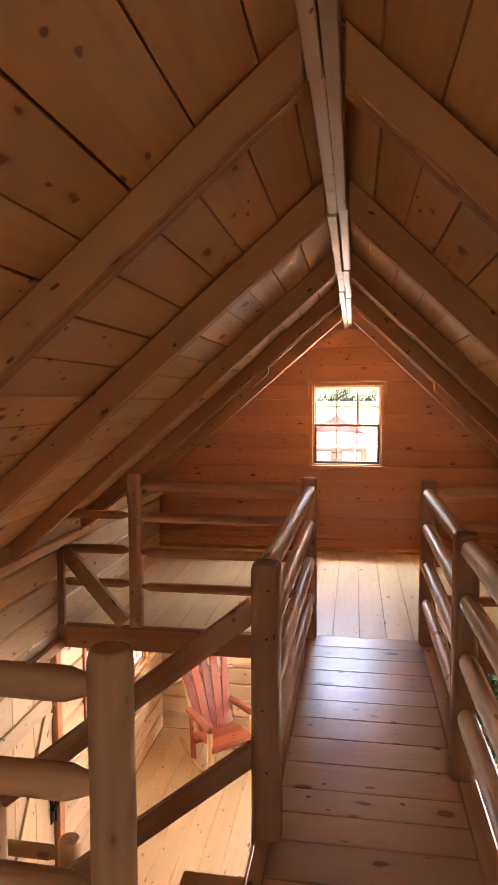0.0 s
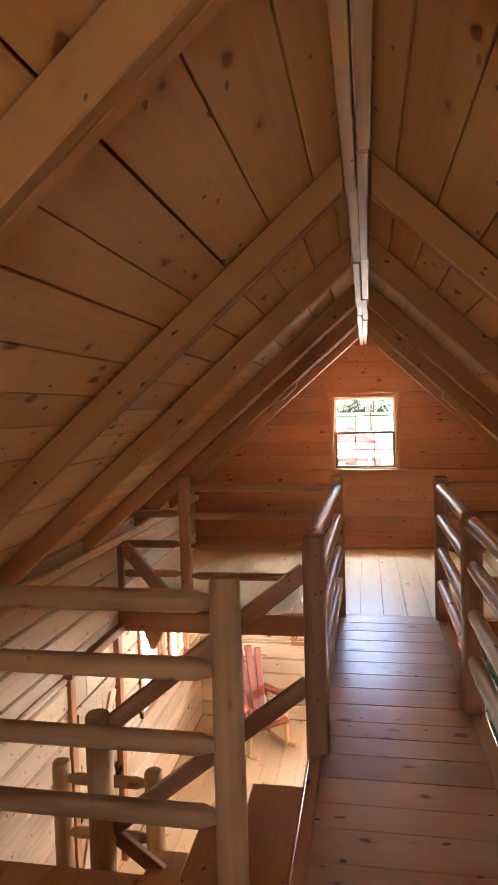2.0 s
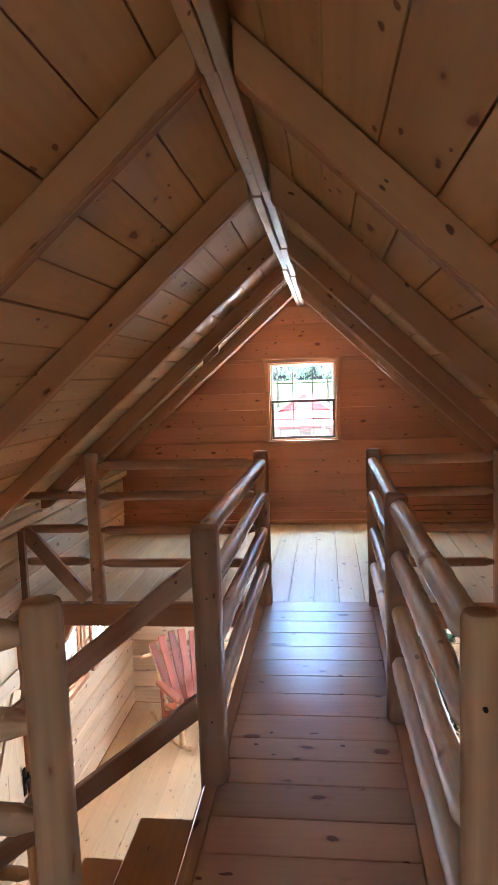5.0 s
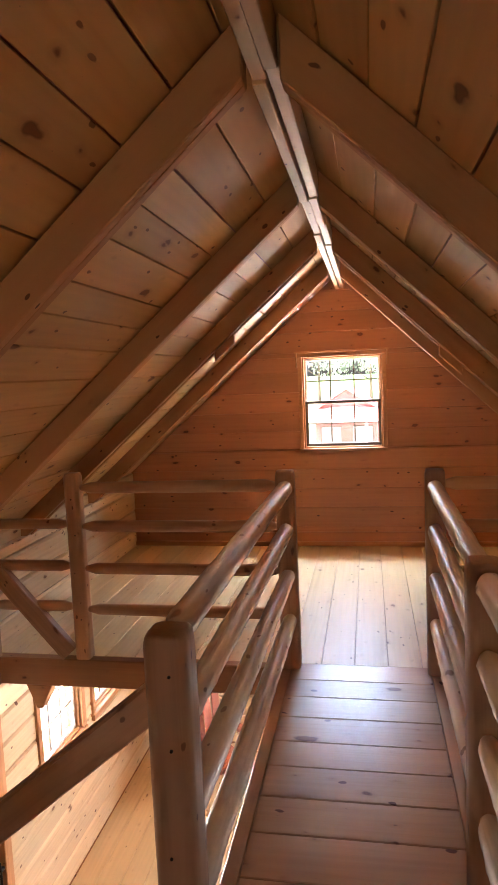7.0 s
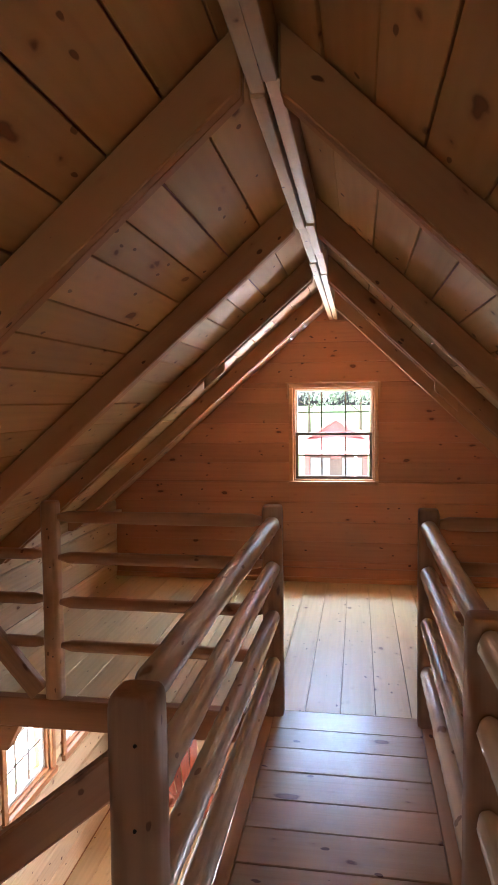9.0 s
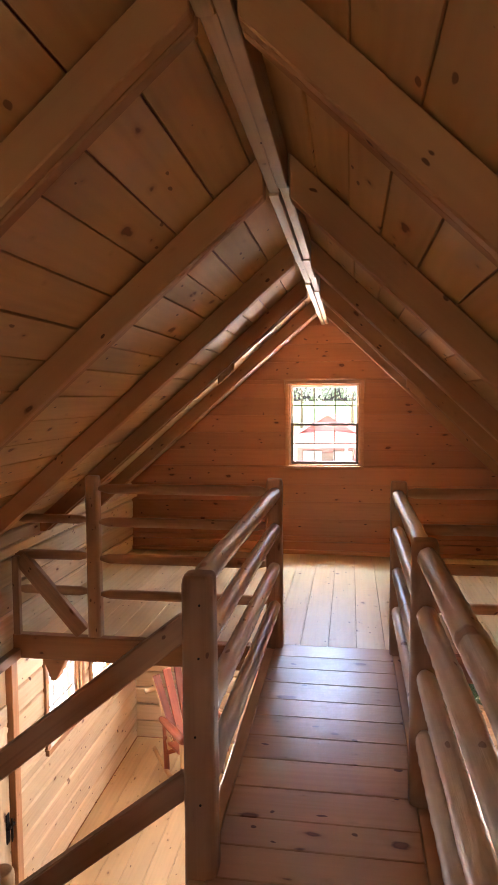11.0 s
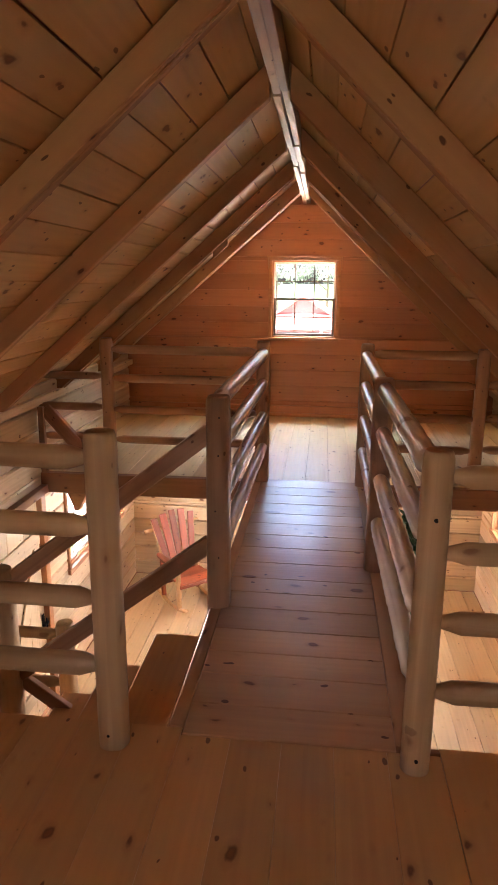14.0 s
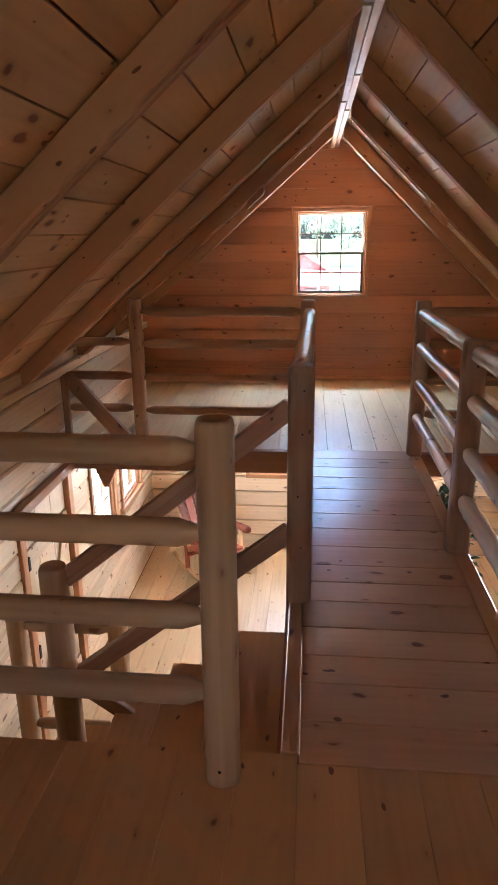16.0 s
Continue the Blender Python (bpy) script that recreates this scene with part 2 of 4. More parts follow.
def mesh_of(name, bm, mat, smooth=False):
    me = bpy.data.meshes.new(name)
    bmesh.ops.recalc_face_normals(bm, faces=bm.faces)
    bm.to_mesh(me)
    bm.free()
    me.materials.append(mat)
    if smooth:
        me.shade_smooth()
    return me


def part(name, bm, mat, parent=None, label="", m=None, smooth=False):
    """One mesh object, at the world pose m, under a thing or a part."""
    me = bm if isinstance(bm, bpy.types.Mesh) else mesh_of(name, bm, mat, smooth)
    ob = new(name, me)
    m = Matrix() if m is None else m
    PLACE[ob] = m.copy()
    if parent is not None:
        ob.parent = parent
        ob.matrix_basis = PLACE[parent].inverted() @ m
    else:
        ob.matrix_basis = m
    if label:
        tagged(ob, label)
    return ob


def along(p0, p1, up=(0, 0, 1)):
    """A pose at p0 with x towards p1 and z near up, and the length."""
    p0, p1 = Vector(p0), Vector(p1)
    x = (p1 - p0).normalized()
    y = Vector(up).cross(x)
    y = y.normalized() if y.length > 1e-4 else Vector((0, 1, 0))
    z = x.cross(y)
    m = Matrix((x, y, z)).transposed().to_4x4()
    m.translation = p0
    return m, (p1 - p0).length


def bar_bm(length, w, h, bevel=0.004):
    """A bar from x = 0 to length, w across in y and h in z."""
    bm = bmesh.new()
    bmesh.ops.create_cube(bm, size=1, matrix=Matrix.Translation((length / 2, 0, 0)) @ Matrix.Diagonal((length, w, h, 1)))
    if bevel:
        bmesh.ops.bevel(bm, geom=bm.edges[:], offset=bevel, segments=1, affect="EDGES")
    return bm


def bar(name, p0, p1, w, h, mat, parent, up=(0, 0, 1), label="", bevel=0.004):
    m, length = along(p0, p1, up)
    return part(name, bar_bm(length, w, h, bevel), mat, parent, label, m)


def log_bm(length, r0, r1, taper=0.0, lumps=0.03, seed=0.0, sides=16, flat=0.0, dome=False, tip=0.6, knobs=0.0):
    """A peeled pole along x: tapered ends, uneven girth; flat squares its sides, dome rounds its far end."""
    bm = bmesh.new()
    n = max(8, int(length / (0.022 if knobs else 0.07)))
    xs = [length * k / n for k in range(n + 1)]
    if taper:
        xs = sorted(set([0, taper * 0.5, taper] + [x for x in xs if taper < x < length - taper] + [length - taper, length - taper * 0.5, length]))
    if dome:
        xs = [x for x in xs if x < length - 0.035] + [length - 0.035, length - 0.022, length - 0.01, length - 0.002, length]
    rows = []
    for x in xs:
        f = x / length
        r = r0 + (r1 - r0) * f
        if taper:
            e = min(x, length - x) / taper
            r *= tip + (1 - tip) * min(1, e)
        if dome and x > length - 0.036:
            r *= math.sqrt(max(0.0, 1 - ((x - (length - 0.036)) / 0.0368) ** 2)) * 0.22 + 0.78 if x < length - 0.001 else 0.74
        row = []
        for k in range(sides):
            a = 2 * math.pi * k / sides
            c, s = math.cos(a), math.sin(a)
            sq = (abs(c) ** 6 + abs(s) ** 6) ** (-1 / 6)
            q = r * (1 + flat * (sq - 1))
            q *= 1 + lumps * (noise.noise((x * 5 + seed * 7.3, c * 1.1 + seed, s * 1.1)) * 1.2 + 0.6 * noise.noise((x * 15 + seed, c * 2.2, s * 2.2 + seed)))
            q *= 1 + knobs * max(0.0, noise.noise((x * 26 + seed * 3, c * 2.6 + seed, s * 2.6)))
            row.append(bm.verts.new((x, q * c, q * s)))
        rows.append(row)
    for a, b in zip(rows, rows[1:]):
        for k in range(sides):
            bm.faces.new((a[k], a[(k + 1) % sides], b[(k + 1) % sides], b[k]))
    bm.faces.new(rows[0][::-1])
    bm.faces.new(rows[-1])
    return bm


def pole(name, p0, p1, r0, r1, mat, parent, label="", up=(0, 0, 1), **kw):
    m, length = along(p0, p1, up)
    ob = part(name, log_bm(length, r0, r1, **kw), mat, parent, label, m, True)
    return ob


def board_bm(poly, thick, groove=0.006):
    """A board from a convex outline in the local x-y plane, its face towards +z at 0, edges eased."""
    bm = bmesh.new()
    c = Vector((sum(p[0] for p in poly) / len(poly), sum(p[1] for p in poly) / len(poly), 0))
    back = [bm.verts.new((p[0], p[1], -thick)) for p in poly]
    rim = [bm.verts.new((p[0], p[1], -groove)) for p in poly]
    n = len(poly)
    face = []
    for k in range(n):
        a, p, b = Vector(poly[k - 1]), Vector(poly[k]), Vector(poly[(k + 1) % n])
        e1, e2 = (p - a).normalized(), (b - p).normalized()
        n1, n2 = Vector((-e1.y, e1.x)), Vector((-e2.y, e2.x))
        d = (n1 + n2) / max(0.3, 1 + n1.dot(n2))
        face.append(bm.verts.new((*(p + d * groove), 0)))
    bm.faces.new(face)
    bm.faces.new(back[::-1])
    for k in range(n):
        j = (k + 1) % n
        bm.faces.new((back[k], back[j], rim[j], rim[k]))
        bm.faces.new((rim[k], rim[j], face[j], face[k]))
    return bm


def clip(poly, a, b, c):
    """The part of a convex outline where a * x + b * y <= c."""
    out = []
    for p, q in zip(poly, poly[1:] + poly[:1]):
        dp, dq = a * p[0] + b * p[1] - c, a * q[0] + b * q[1] - c
        if dp <= 0:
            out.append(p)
        if dp * dq < 0:
            f = dp / (dp - dq)
            out.append((p[0] + f * (q[0] - p[0]), p[1] + f * (q[1] - p[1])))
    return out


# ---- roof ----
# joints between the roof boards, as distances down the slope, and where each run of boards ends along the ridge
BOARD_RUNS = {
    -1: ((BACK, 0.256, (0.0, 0.19, 0.391, 0.597, 0.764, 0.907, 1.09, 1.258, 1.417, 1.60, 1.79, 1.97, 2.14, 2.33, 2.52, 2.71, 2.9, 3.1)),
         (0.256, 1.314, (0.0, 0.12, 0.295, 0.477, 0.629, 0.804, 0.981, 1.157, 1.335, 1.51, 1.70, 1.88, 2.05, 2.24, 2.41, 2.6, 2.79, 2.98, 3.1)),
         (1.314, 3.65, (0.0, 0.07, 0.246, 0.423, 0.568, 0.709, 0.89, 1.031, 1.18, 1.36, 1.53, 1.71, 1.88, 2.07, 2.24, 2.42, 2.6, 2.8, 3.1)),
         (3.65, GABLE + 0.1, (0.0, 0.16, 0.33, 0.5, 0.69, 0.86, 1.04, 1.21, 1.40, 1.57, 1.75, 1.94, 2.11, 2.3, 2.47, 2.65, 2.84, 3.1))),
    1: ((BACK, 0.256, (0.0, 0.17, 0.35, 0.53, 0.72, 0.89, 1.07, 1.25, 1.42, 1.6, 1.79, 1.97, 2.14, 2.33, 2.52, 2.7, 2.9, 3.1)),
        (0.256, 1.314, (0.0, 0.192, 0.346, 0.495, 0.669, 0.85, 1.03, 1.2, 1.38, 1.55, 1.73, 1.91, 2.09, 2.26, 2.44, 2.62, 2.81, 3.1)),
        (1.314, 3.65, (0.0, 0.199, 0.38, 0.551, 0.70, 0.845, 1.02, 1.19, 1.37, 1.55, 1.72, 1.9, 2.08, 2.25, 2.43, 2.6, 2.79, 3.1)),
        (3.65, GABLE + 0.1, (0.0, 0.15, 0.32, 0.5, 0.67, 0.85, 1.03, 1.2, 1.38, 1.55, 1.74, 1.91, 2.09, 2.27, 2.44, 2.62, 2.8, 3.1)))}


def ceiling(side, name):
    """Roof boards along the ridge, one slope, their undersides towards the room."""
    ang = math.atan(SLOPES[side])
    m = Matrix.Translation((RIDGE_X, BACK, APEX)) @ Matrix(((0, side * math.cos(ang), side * math.sin(ang), 0), (1, 0, 0, 0), (0, -math.sin(ang), math.cos(ang), 0), (0, 0, 0, 1)))
    bm = bmesh.new()
    rng = random.Random(4 + side)
    for y0, y1, joints in BOARD_RUNS[side]:
        x0, x1 = y0 - BACK + 0.001, y1 - BACK - 0.001
        for a, b in zip(joints, joints[1:]):
            sag = rng.uniform(-0.003, 0.003)
            # some joints stand open, others are nearly shut
            ga, gb = rng.choice((0.0014, 0.0026, 0.0032)), rng.choice((0.0014, 0.0026, 0.0032))
            o = [bm.verts.new((x, yy, zz)) for zz in (0.022 + sag, 0.0025 + sag) for x, yy in ((x0, a + ga), (x1, a + ga), (x1, b - gb), (x0, b - gb))]
            i = [bm.verts.new((x, yy, sag)) for x, yy in ((x0, a + ga + 0.002), (x1, a + ga + 0.002), (x1, b - gb - 0.002), (x0, b - gb - 0.002))]
            bm.faces.new(i)
            bm.faces.new(o[:4])
            for k in range(4):
                j = (k + 1) % 4
                bm.faces.new((o[k], o[j], o[4 + j], o[4 + k]))
                bm.faces.new((o[4 + k], o[4 + j], i[j], i[k]))
    ob = part(name, bm, ROOF, None, "", m)
    tagged(ob, "knotty pine roof boards between the rafters", "ceiling", kind="structure")
    # weather skin over the boards
    length = GABLE - BACK + 0.1
    s = part("roof", bar_bm(length + 0.6, 3.3, 0.06, 0), RED_METAL, None, "", m @ Matrix.Translation((-0.3, 1.62, 0.075)))
    tagged(s, "red metal roof over the boards", "roof", kind="structure")


ceiling(-1, "ceiling_left")
ceiling(1, "ceiling_right")

RAFTERS = (-2.3, -1.10, 0.217, 1.275, 2.52, 4.68)
SPLICED = 3.60
PLY = 0.038


def rafter_ply(t, y, side, depth, start, end, thick=PLY):
    """One plank on edge under the roof boards, from start to end across the slope."""
    ang = math.atan(SLOPES[side])
    top = APEX - 0.005
    # plumb-cut ends: the outline in the local x-y plane runs along the slope
    lean = SLOPES[side]
    length = (end - start) / math.cos(ang)
    slip = depth * lean
    m = Matrix.Translation((RIDGE_X + side * start, y, top - lean * start)) @ Matrix(((side * math.cos(ang), 0, -side * math.sin(ang), 0), (0, 1, 0, 0), (-math.sin(ang), 0, -math.cos(ang), 0), (0, 0, 0, 1)))
    bm = bmesh.new()
    a = [bm.verts.new((x, 0, z)) for x, z in ((0, 0), (length, 0), (length + slip, depth), (slip, depth))]
    b = [bm.verts.new((v.co.x, thick, v.co.z)) for v in a]
    bm.faces.new(a)
    bm.faces.new(b[::-1])
    for k in range(4):
        bm.faces.new((a[k], a[(k + 1) % 4], b[(k + 1) % 4], b[k]))
    bmesh.ops.bevel(bm, geom=bm.edges[:], offset=0.004, segments=1, affect="EDGES")
    return part("ply", bm, RAFTER, t, "", m)


def rafter(y, side, rng, spliced=False):
    """A rafter of two planks nailed side by side; a spliced one is lapped with a deeper block part way down."""
    t = thing("rafter", (RIDGE_X + side * 0.05, y, APEX - 0.1), "sawn pine rafter of two planks under the roof boards", "rafter", "rafters", "structure")
    end = 2.35 if side < 0 else 2.28
    for k in range(2):
        yy = y + k * (PLY + 0.002)
        d = (0.094 if y < 1.0 else 0.108) + rng.uniform(-0.003, 0.004)
        if not spliced:
            rafter_ply(t, yy, side, d, 0.046, end)
        elif k == 0:
            rafter_ply(t, yy, side, 0.108, 0.046, end)
        else:
            a, b = (0.575, 0.70) if side < 0 else (0.645, 0.775)
            rafter_ply(t, yy, side, 0.116, 0.046, a - 0.001)
            rafter_ply(t, yy, side, 0.152, a, b)
            rafter_ply(t, yy, side, 0.116 if side < 0 else 0.112, b + 0.001, end)
    return t


rafter_rng = random.Random(21)
for s in (-1, 1):
    for y in RAFTERS:
        rafter(y, s, rafter_rng)
    rafter(SPLICED, s, rafter_rng, True)
# ridge beam of two plies, their lengths meeting under the rafters
ridge = thing("ridge_beam", (RIDGE_X, BACK, APEX - 0.2), "pale split pine ridge beam of two plies", "beam", kind="structure")
for side, stops in ((-1, (BACK, -1.06, 0.255, 1.39, 2.60, 3.32, GABLE)), (1, (BACK, -0.06, 1.33, 2.57, 3.12, 3.66, GABLE))):
    for k, (a, b) in enumerate(zip(stops, stops[1:])):
        top = APEX - 0.012
        low = 2.395 + 0.004 * (-1) ** k + 0.002 * side
        x = RIDGE_X + side * 0.0202 + 0.0022 * (-1) ** k
        m, length = along((x, a + 0.002, (top + low) / 2), (x, b - 0.002, (top + low) / 2))
        part("ply", bar_bm(length, 0.037 if k % 2 else 0.039, top - low, 0.003), RIDGE, ridge, "", m)
cap = bar("ridge_cap", (RIDGE_X, BACK - 0.2, APEX + 0.13), (RIDGE_X, GABLE + 0.3, APEX + 0.13), 0.3, 0.03, RED_METAL, None)
tagged(cap, "red metal cap along the roof ridge", "roof", kind="structure")

# ---- floors ----
def floor_boards(parent, x0, x1, y0, y1, z, w, mat, seed, first=None, gap=0.0012, ease=0.0022):
    rng = random.Random(seed)
    x = x0 if first is None else first
    while x > x0:
        x -= w
    while x < x1 - 0.01:
        a, b = max(x, x0), min(x + w, x1)
        cuts = [y0]
        if y1 - y0 > 4.5:
            cuts.append(y0 + (y1 - y0) * rng.uniform(0.35, 0.65))
        cuts.append(y1)
        for c, d in zip(cuts, cuts[1:]):
            if b - a > 0.02:
                h = (b - a) / 2 - gap
                me = board_bm([(0, -h), (d - c - 0.002, -h), (d - c - 0.002, h), (0, h)], 0.022, ease)
                m = Matrix.Translation(((a + b) / 2, c, z + rng.uniform(-0.0006, 0.0006))) @ Matrix.Rotation(math.pi / 2, 4, "Z")
                part("plank", me, mat, parent, "", m)
        x += w


def slab(name, x0, x1, y0, y1, z0, z1, mat, label, category):
    ob = part(name, bar_bm(x1 - x0, y1 - y0, z1 - z0, 0.0), mat, None, "", Matrix.Translation((x0, (y0 + y1) / 2, (z0 + z1) / 2)))
    return tagged(ob, label, category, kind="structure")


LOFT_Y, FAR_Y = 0.15, 3.14
ground_floor = slab("floor", LEFT - 0.1, RIGHT + 0.1, BACK - 0.1, GABLE + 0.1, LOW - 0.2, LOW - 0.022, BEAM, "honey pine plank floor of the ground storey", "floor")
near_loft = slab("floor_near_loft", LEFT, RIGHT, BACK, LOFT_Y - 0.02, -0.15, -0.022, BEAM, "knotty pine plank floor of the near loft", "floor")
far_loft = slab("floor_far_loft", LEFT, RIGHT, FAR_Y + 0.08, GABLE, -0.13, -0.022, BEAM, "knotty pine plank floor of the far loft, lit tone in its colour", "floor")
edge = bar("loft_edge_beam", (LEFT, FAR_Y + 0.045, -0.088), (RIGHT, FAR_Y + 0.045, -0.088), 0.09, 0.172, BEAM, None, bevel=0.006)
tagged(edge, "reddish stained beam along the edge of the far loft", "beam", kind="structure")
edge2 = bar("loft_edge_board", (LEFT, LOFT_Y - 0.012, -0.09), (RIGHT, LOFT_Y - 0.012, -0.09), 0.03, 0.17, BEAM, None, bevel=0.004)
tagged(edge2, "stained fascia board along the edge of the near loft", "board", kind="structure")

# walkway between the lofts
CW0, CW1 = -0.345, 0.555
walkway = thing("walkway", (0.12, LOFT_Y, -0.03), "narrow pine walkway bridging the two lofts", "walkway")
for x0, x1 in ((CW0, -0.286), (0.472, CW1)):
    x = (x0 + x1) / 2
    bar("side_beam", (x, LOFT_Y + 0.004, -0.083), (x, FAR_Y - 0.003, -0.083), x1 - x0, 0.165, DECK, walkway, bevel=0.005)
seams = (0.112, 0.295, 0.494, 0.660, 0.851, 1.055, 1.225, 1.39, 1.594, 1.811, 2.014, 2.216, 2.405, 2.614, 2.813, 2.999, 3.195)
for a, b in zip(seams, seams[1:]):
    h = (b - a) / 2 - 0.0018
    x0, x1 = -0.284, 0.470
    m = Matrix.Translation((x0, (a + b) / 2, 0.004 + random.uniform(-0.0008, 0.0008)))
    part("plank", board_bm([(0, -h), (x1 - x0, -h), (x1 - x0, h), (0, h)], 0.024, 0.003), DECK, walkway, "", m)

# ---- railings ----
def post(name, parent, x, y, z0, z1, r, flat=0.75, seed=0.0, mat=POST):
    return pole(name, (x, y, z0), (x, y, z1), r, r * 0.97, mat, parent, "", (0, 1, 0), lumps=0.025, seed=seed, flat=flat, dome=True, sides=20)


def railing(label, posts, spans, mat, group="loft railings", wood=None):
    """posts: (x, y, foot, top, radius, flat); spans: (start, end, heights, radius, lumps)."""
    x, y, z = posts[0][:3]
    t = thing("railing", (x, y, z), label, "railing", group)
    for k, (x, y, z0, z1, r, flat) in enumerate(posts):
        p = post("post", t, x, y, z0, z1, r, flat, x * 3 + y, wood or (BROWN if flat > 0.5 else POST))
        for h in (0.26, 0.52, 0.77, 0.97) if flat > 0.5 else ():
            bm = bmesh.new()
            bmesh.ops.create_cone(bm, cap_ends=True, segments=8, radius1=0.0045, radius2=0.0035, depth=0.004, matrix=Matrix.Translation((x + 0.012 * math.sin(37 * h + 9 * x), y - r - 0.0005, h + 0.012 * math.sin(23 * x + 11 * h))) @ Matrix.Rotation(math.pi / 2, 4, "X"))
            part("nail", bm, IRON, t)
    for k, (a, b, heights, r, lumps) in enumerate(spans):
        for j, h in enumerate(heights):
            za, zb = h if isinstance(h, tuple) else (h, h)
            pole("rail", (a[0], a[1], za), (b[0], b[1], zb), r * random.uniform(0.94, 1.06), r * random.uniform(0.9, 1.04), mat, t, "", taper=0.07, tip=0.45, lumps=lumps, seed=k * 5 + j * 2.7, flat=0.25 if lumps < 0.05 else 0.0, knobs=0.0 if lumps < 0.05 else 0.12)
    return t


H4 = (1.035, 0.805, 0.55, 0.30)
B, C, A, D, E_, F_ = (-0.512, 0.05), (0.522, 0.05), (-0.305, 1.09), (0.497, 1.60), (0.507, 3.15), (-0.288, 3.17)
railing("round peeled pine posts and log rails along the near loft", [(*B, 0, 1.125, 0.053, 0.15), (-1.555, 0.06, 0, 1.09, 0.055, 0.1)],
        [((-0.545, 0.05), (-1.52, 0.06), H4, 0.037, 0.03), ((-1.59, 0.06), (LEFT, 0.06), H4[1:], 0.037, 0.03)], POST)
railing("peeled log rails from a round post to the wall", [(*C, 0, 1.10, 0.048, 0.2)], [((0.555, 0.05), (RIGHT, 0.06), (1.02, 0.775, 0.54, 0.293), 0.036, 0.03)], POST)
railing("flat-sided pine posts with glossy peeled log rails along the walkway", [(*D, 0, 1.085, 0.055, 0.9), (*E_, 0, 1.115, 0.053, 0.9)],
        [((C[0] - 0.01, C[1] + 0.035), (D[0], D[1] - 0.03), H4, 0.041, 0.06), ((D[0], D[1] + 0.03), (E_[0] - 0.01, E_[1] - 0.03), H4, 0.039, 0.06)], LOG)
railing("flat-sided pine posts with glossy peeled log rails along the walkway", [(*A, -0.20, 1.06, 0.056, 0.9), (*F_, 0, 1.12, 0.054, 0.9)],
        [((A[0], A[1] + 0.03), (F_[0] + 0.01, F_[1] - 0.03), H4, 0.040, 0.06)], LOG)
railing("square pine post with thin flat-topped rails along the far loft", [(-1.545, 3.185, 0, 1.125, 0.046, 0.95)],
        [((-0.33, 3.18), (-1.505, 3.185), H4, 0.034, 0.02), ((-1.585, 3.185), (LEFT + 0.02, 3.185), (0.82, 0.565, 0.315), 0.033, 0.02)], BROWN)
railing("square pine post with thin flat-topped rails along the far loft", [(1.37, 3.185, 0, 1.085, 0.046, 0.95)],
        [((0.545, 3.18), (1.33, 3.185), H4, 0.034, 0.02), ((1.41, 3.185), (RIGHT - 0.02, 3.185), (0.82, 0.565, 0.315), 0.033, 0.02)], BROWN)

for x, y, z in ((*B, 0.06), (*C, 0.06), (C[0] + 0.002, C[1], 0.895)):
    bm = bmesh.new()
    bmesh.ops.create_cone(bm, cap_ends=True, segments=16, radius1=0.0065, radius2=0.005, depth=0.008, matrix=Matrix.Translation((x - 0.004, y - 0.0505, z)) @ Matrix.Rotation(math.pi / 2, 4, "X"))
    tagged(part("lag_screw", bm, IRON), "dark lag screw head in the foot of a post", "screw")

# corbel under the far beam and the dark head trim over the door
bm = board_bm([(0, -0.15), (0.035, -0.15), (0.11, 0), (-0.06, 0)], 0.08, 0.004)
tagged(part("corbel", bm, BEAM, None, "", Matrix.Translation((-1.87, FAR_Y + 0.005, -0.175)) @ Matrix.Rotation(math.pi / 2, 4, "X")), "tapered pine corbel under the loft beam", "corbel", kind="structure")
door_head = bar("ledger", (LEFT + 0.035, 2.12, -0.135), (LEFT + 0.035, FAR_Y - 0.004, -0.135), 0.06, 0.07, BEAM, None)
tagged(door_head, "dark brown head trim over the plank door", "ledger", kind="structure")

# braces between the loft beam and the side walls
for s, wx in ((-1, LEFT), (1, RIGHT)):
    br = thing("wall_brace", (wx - s * 0.05, 3.15, 0), "rough pine knee brace between wall and loft beam", "brace", "wall braces")
    bar("upright", (wx - s * 0.045, 3.14, 0.0), (wx - s * 0.045, 3.14, 0.56), 0.04, 0.05, BROWN, br, up=(1, 0, 0))
    bar("diagonal", (wx - s * 0.07, 3.16, 0.55), (wx - s * 0.52, 3.16, 0.03), 0.05, 0.11, BROWN, br)

# ---- stairs ----
stairs = thing("stairs", (-0.62, 0.55, LOW), "enclosed pine stair going down beside the walkway", "stairs")
RISE, RUN = 0.196, 0.262
for k in range(1, 9):
    z, x = -k * RISE, -0.346 - (k - 1) * RUN
    if x - RUN < LEFT:
        break
    bar("tread", (x - RUN / 2 - 0.016, 0.17, z - 0.02), (x - RUN / 2 - 0.016, 1.10, z - 0.02), RUN + 0.03, 0.04, FLOOR, stairs, bevel=0.006)
    bar("riser", (x - RUN + 0.01, 0.17, z - 0.04 - RISE / 2 + 0.02), (x - RUN + 0.01, 1.10, z - 0.04 - RISE / 2 + 0.02), 0.02, RISE - 0.045, BEAM, stairs, bevel=0.0)
bar("riser", (-0.352, 0.17, -0.10), (-0.352, 1.10, -0.10), 0.012, RISE - 0.05, BEAM, stairs, bevel=0.0)
bar("stringer", (-0.34, 1.115, -0.32), (-2.05, 1.115, -0.32 - 1.71 * RISE / RUN), 0.035, 0.26, BEAM, stairs)
srail = thing("stair_railing", (-1.38, 0.95, -0.62), "peeled pole handrails sloping down the stair to a round newel post", "railing")
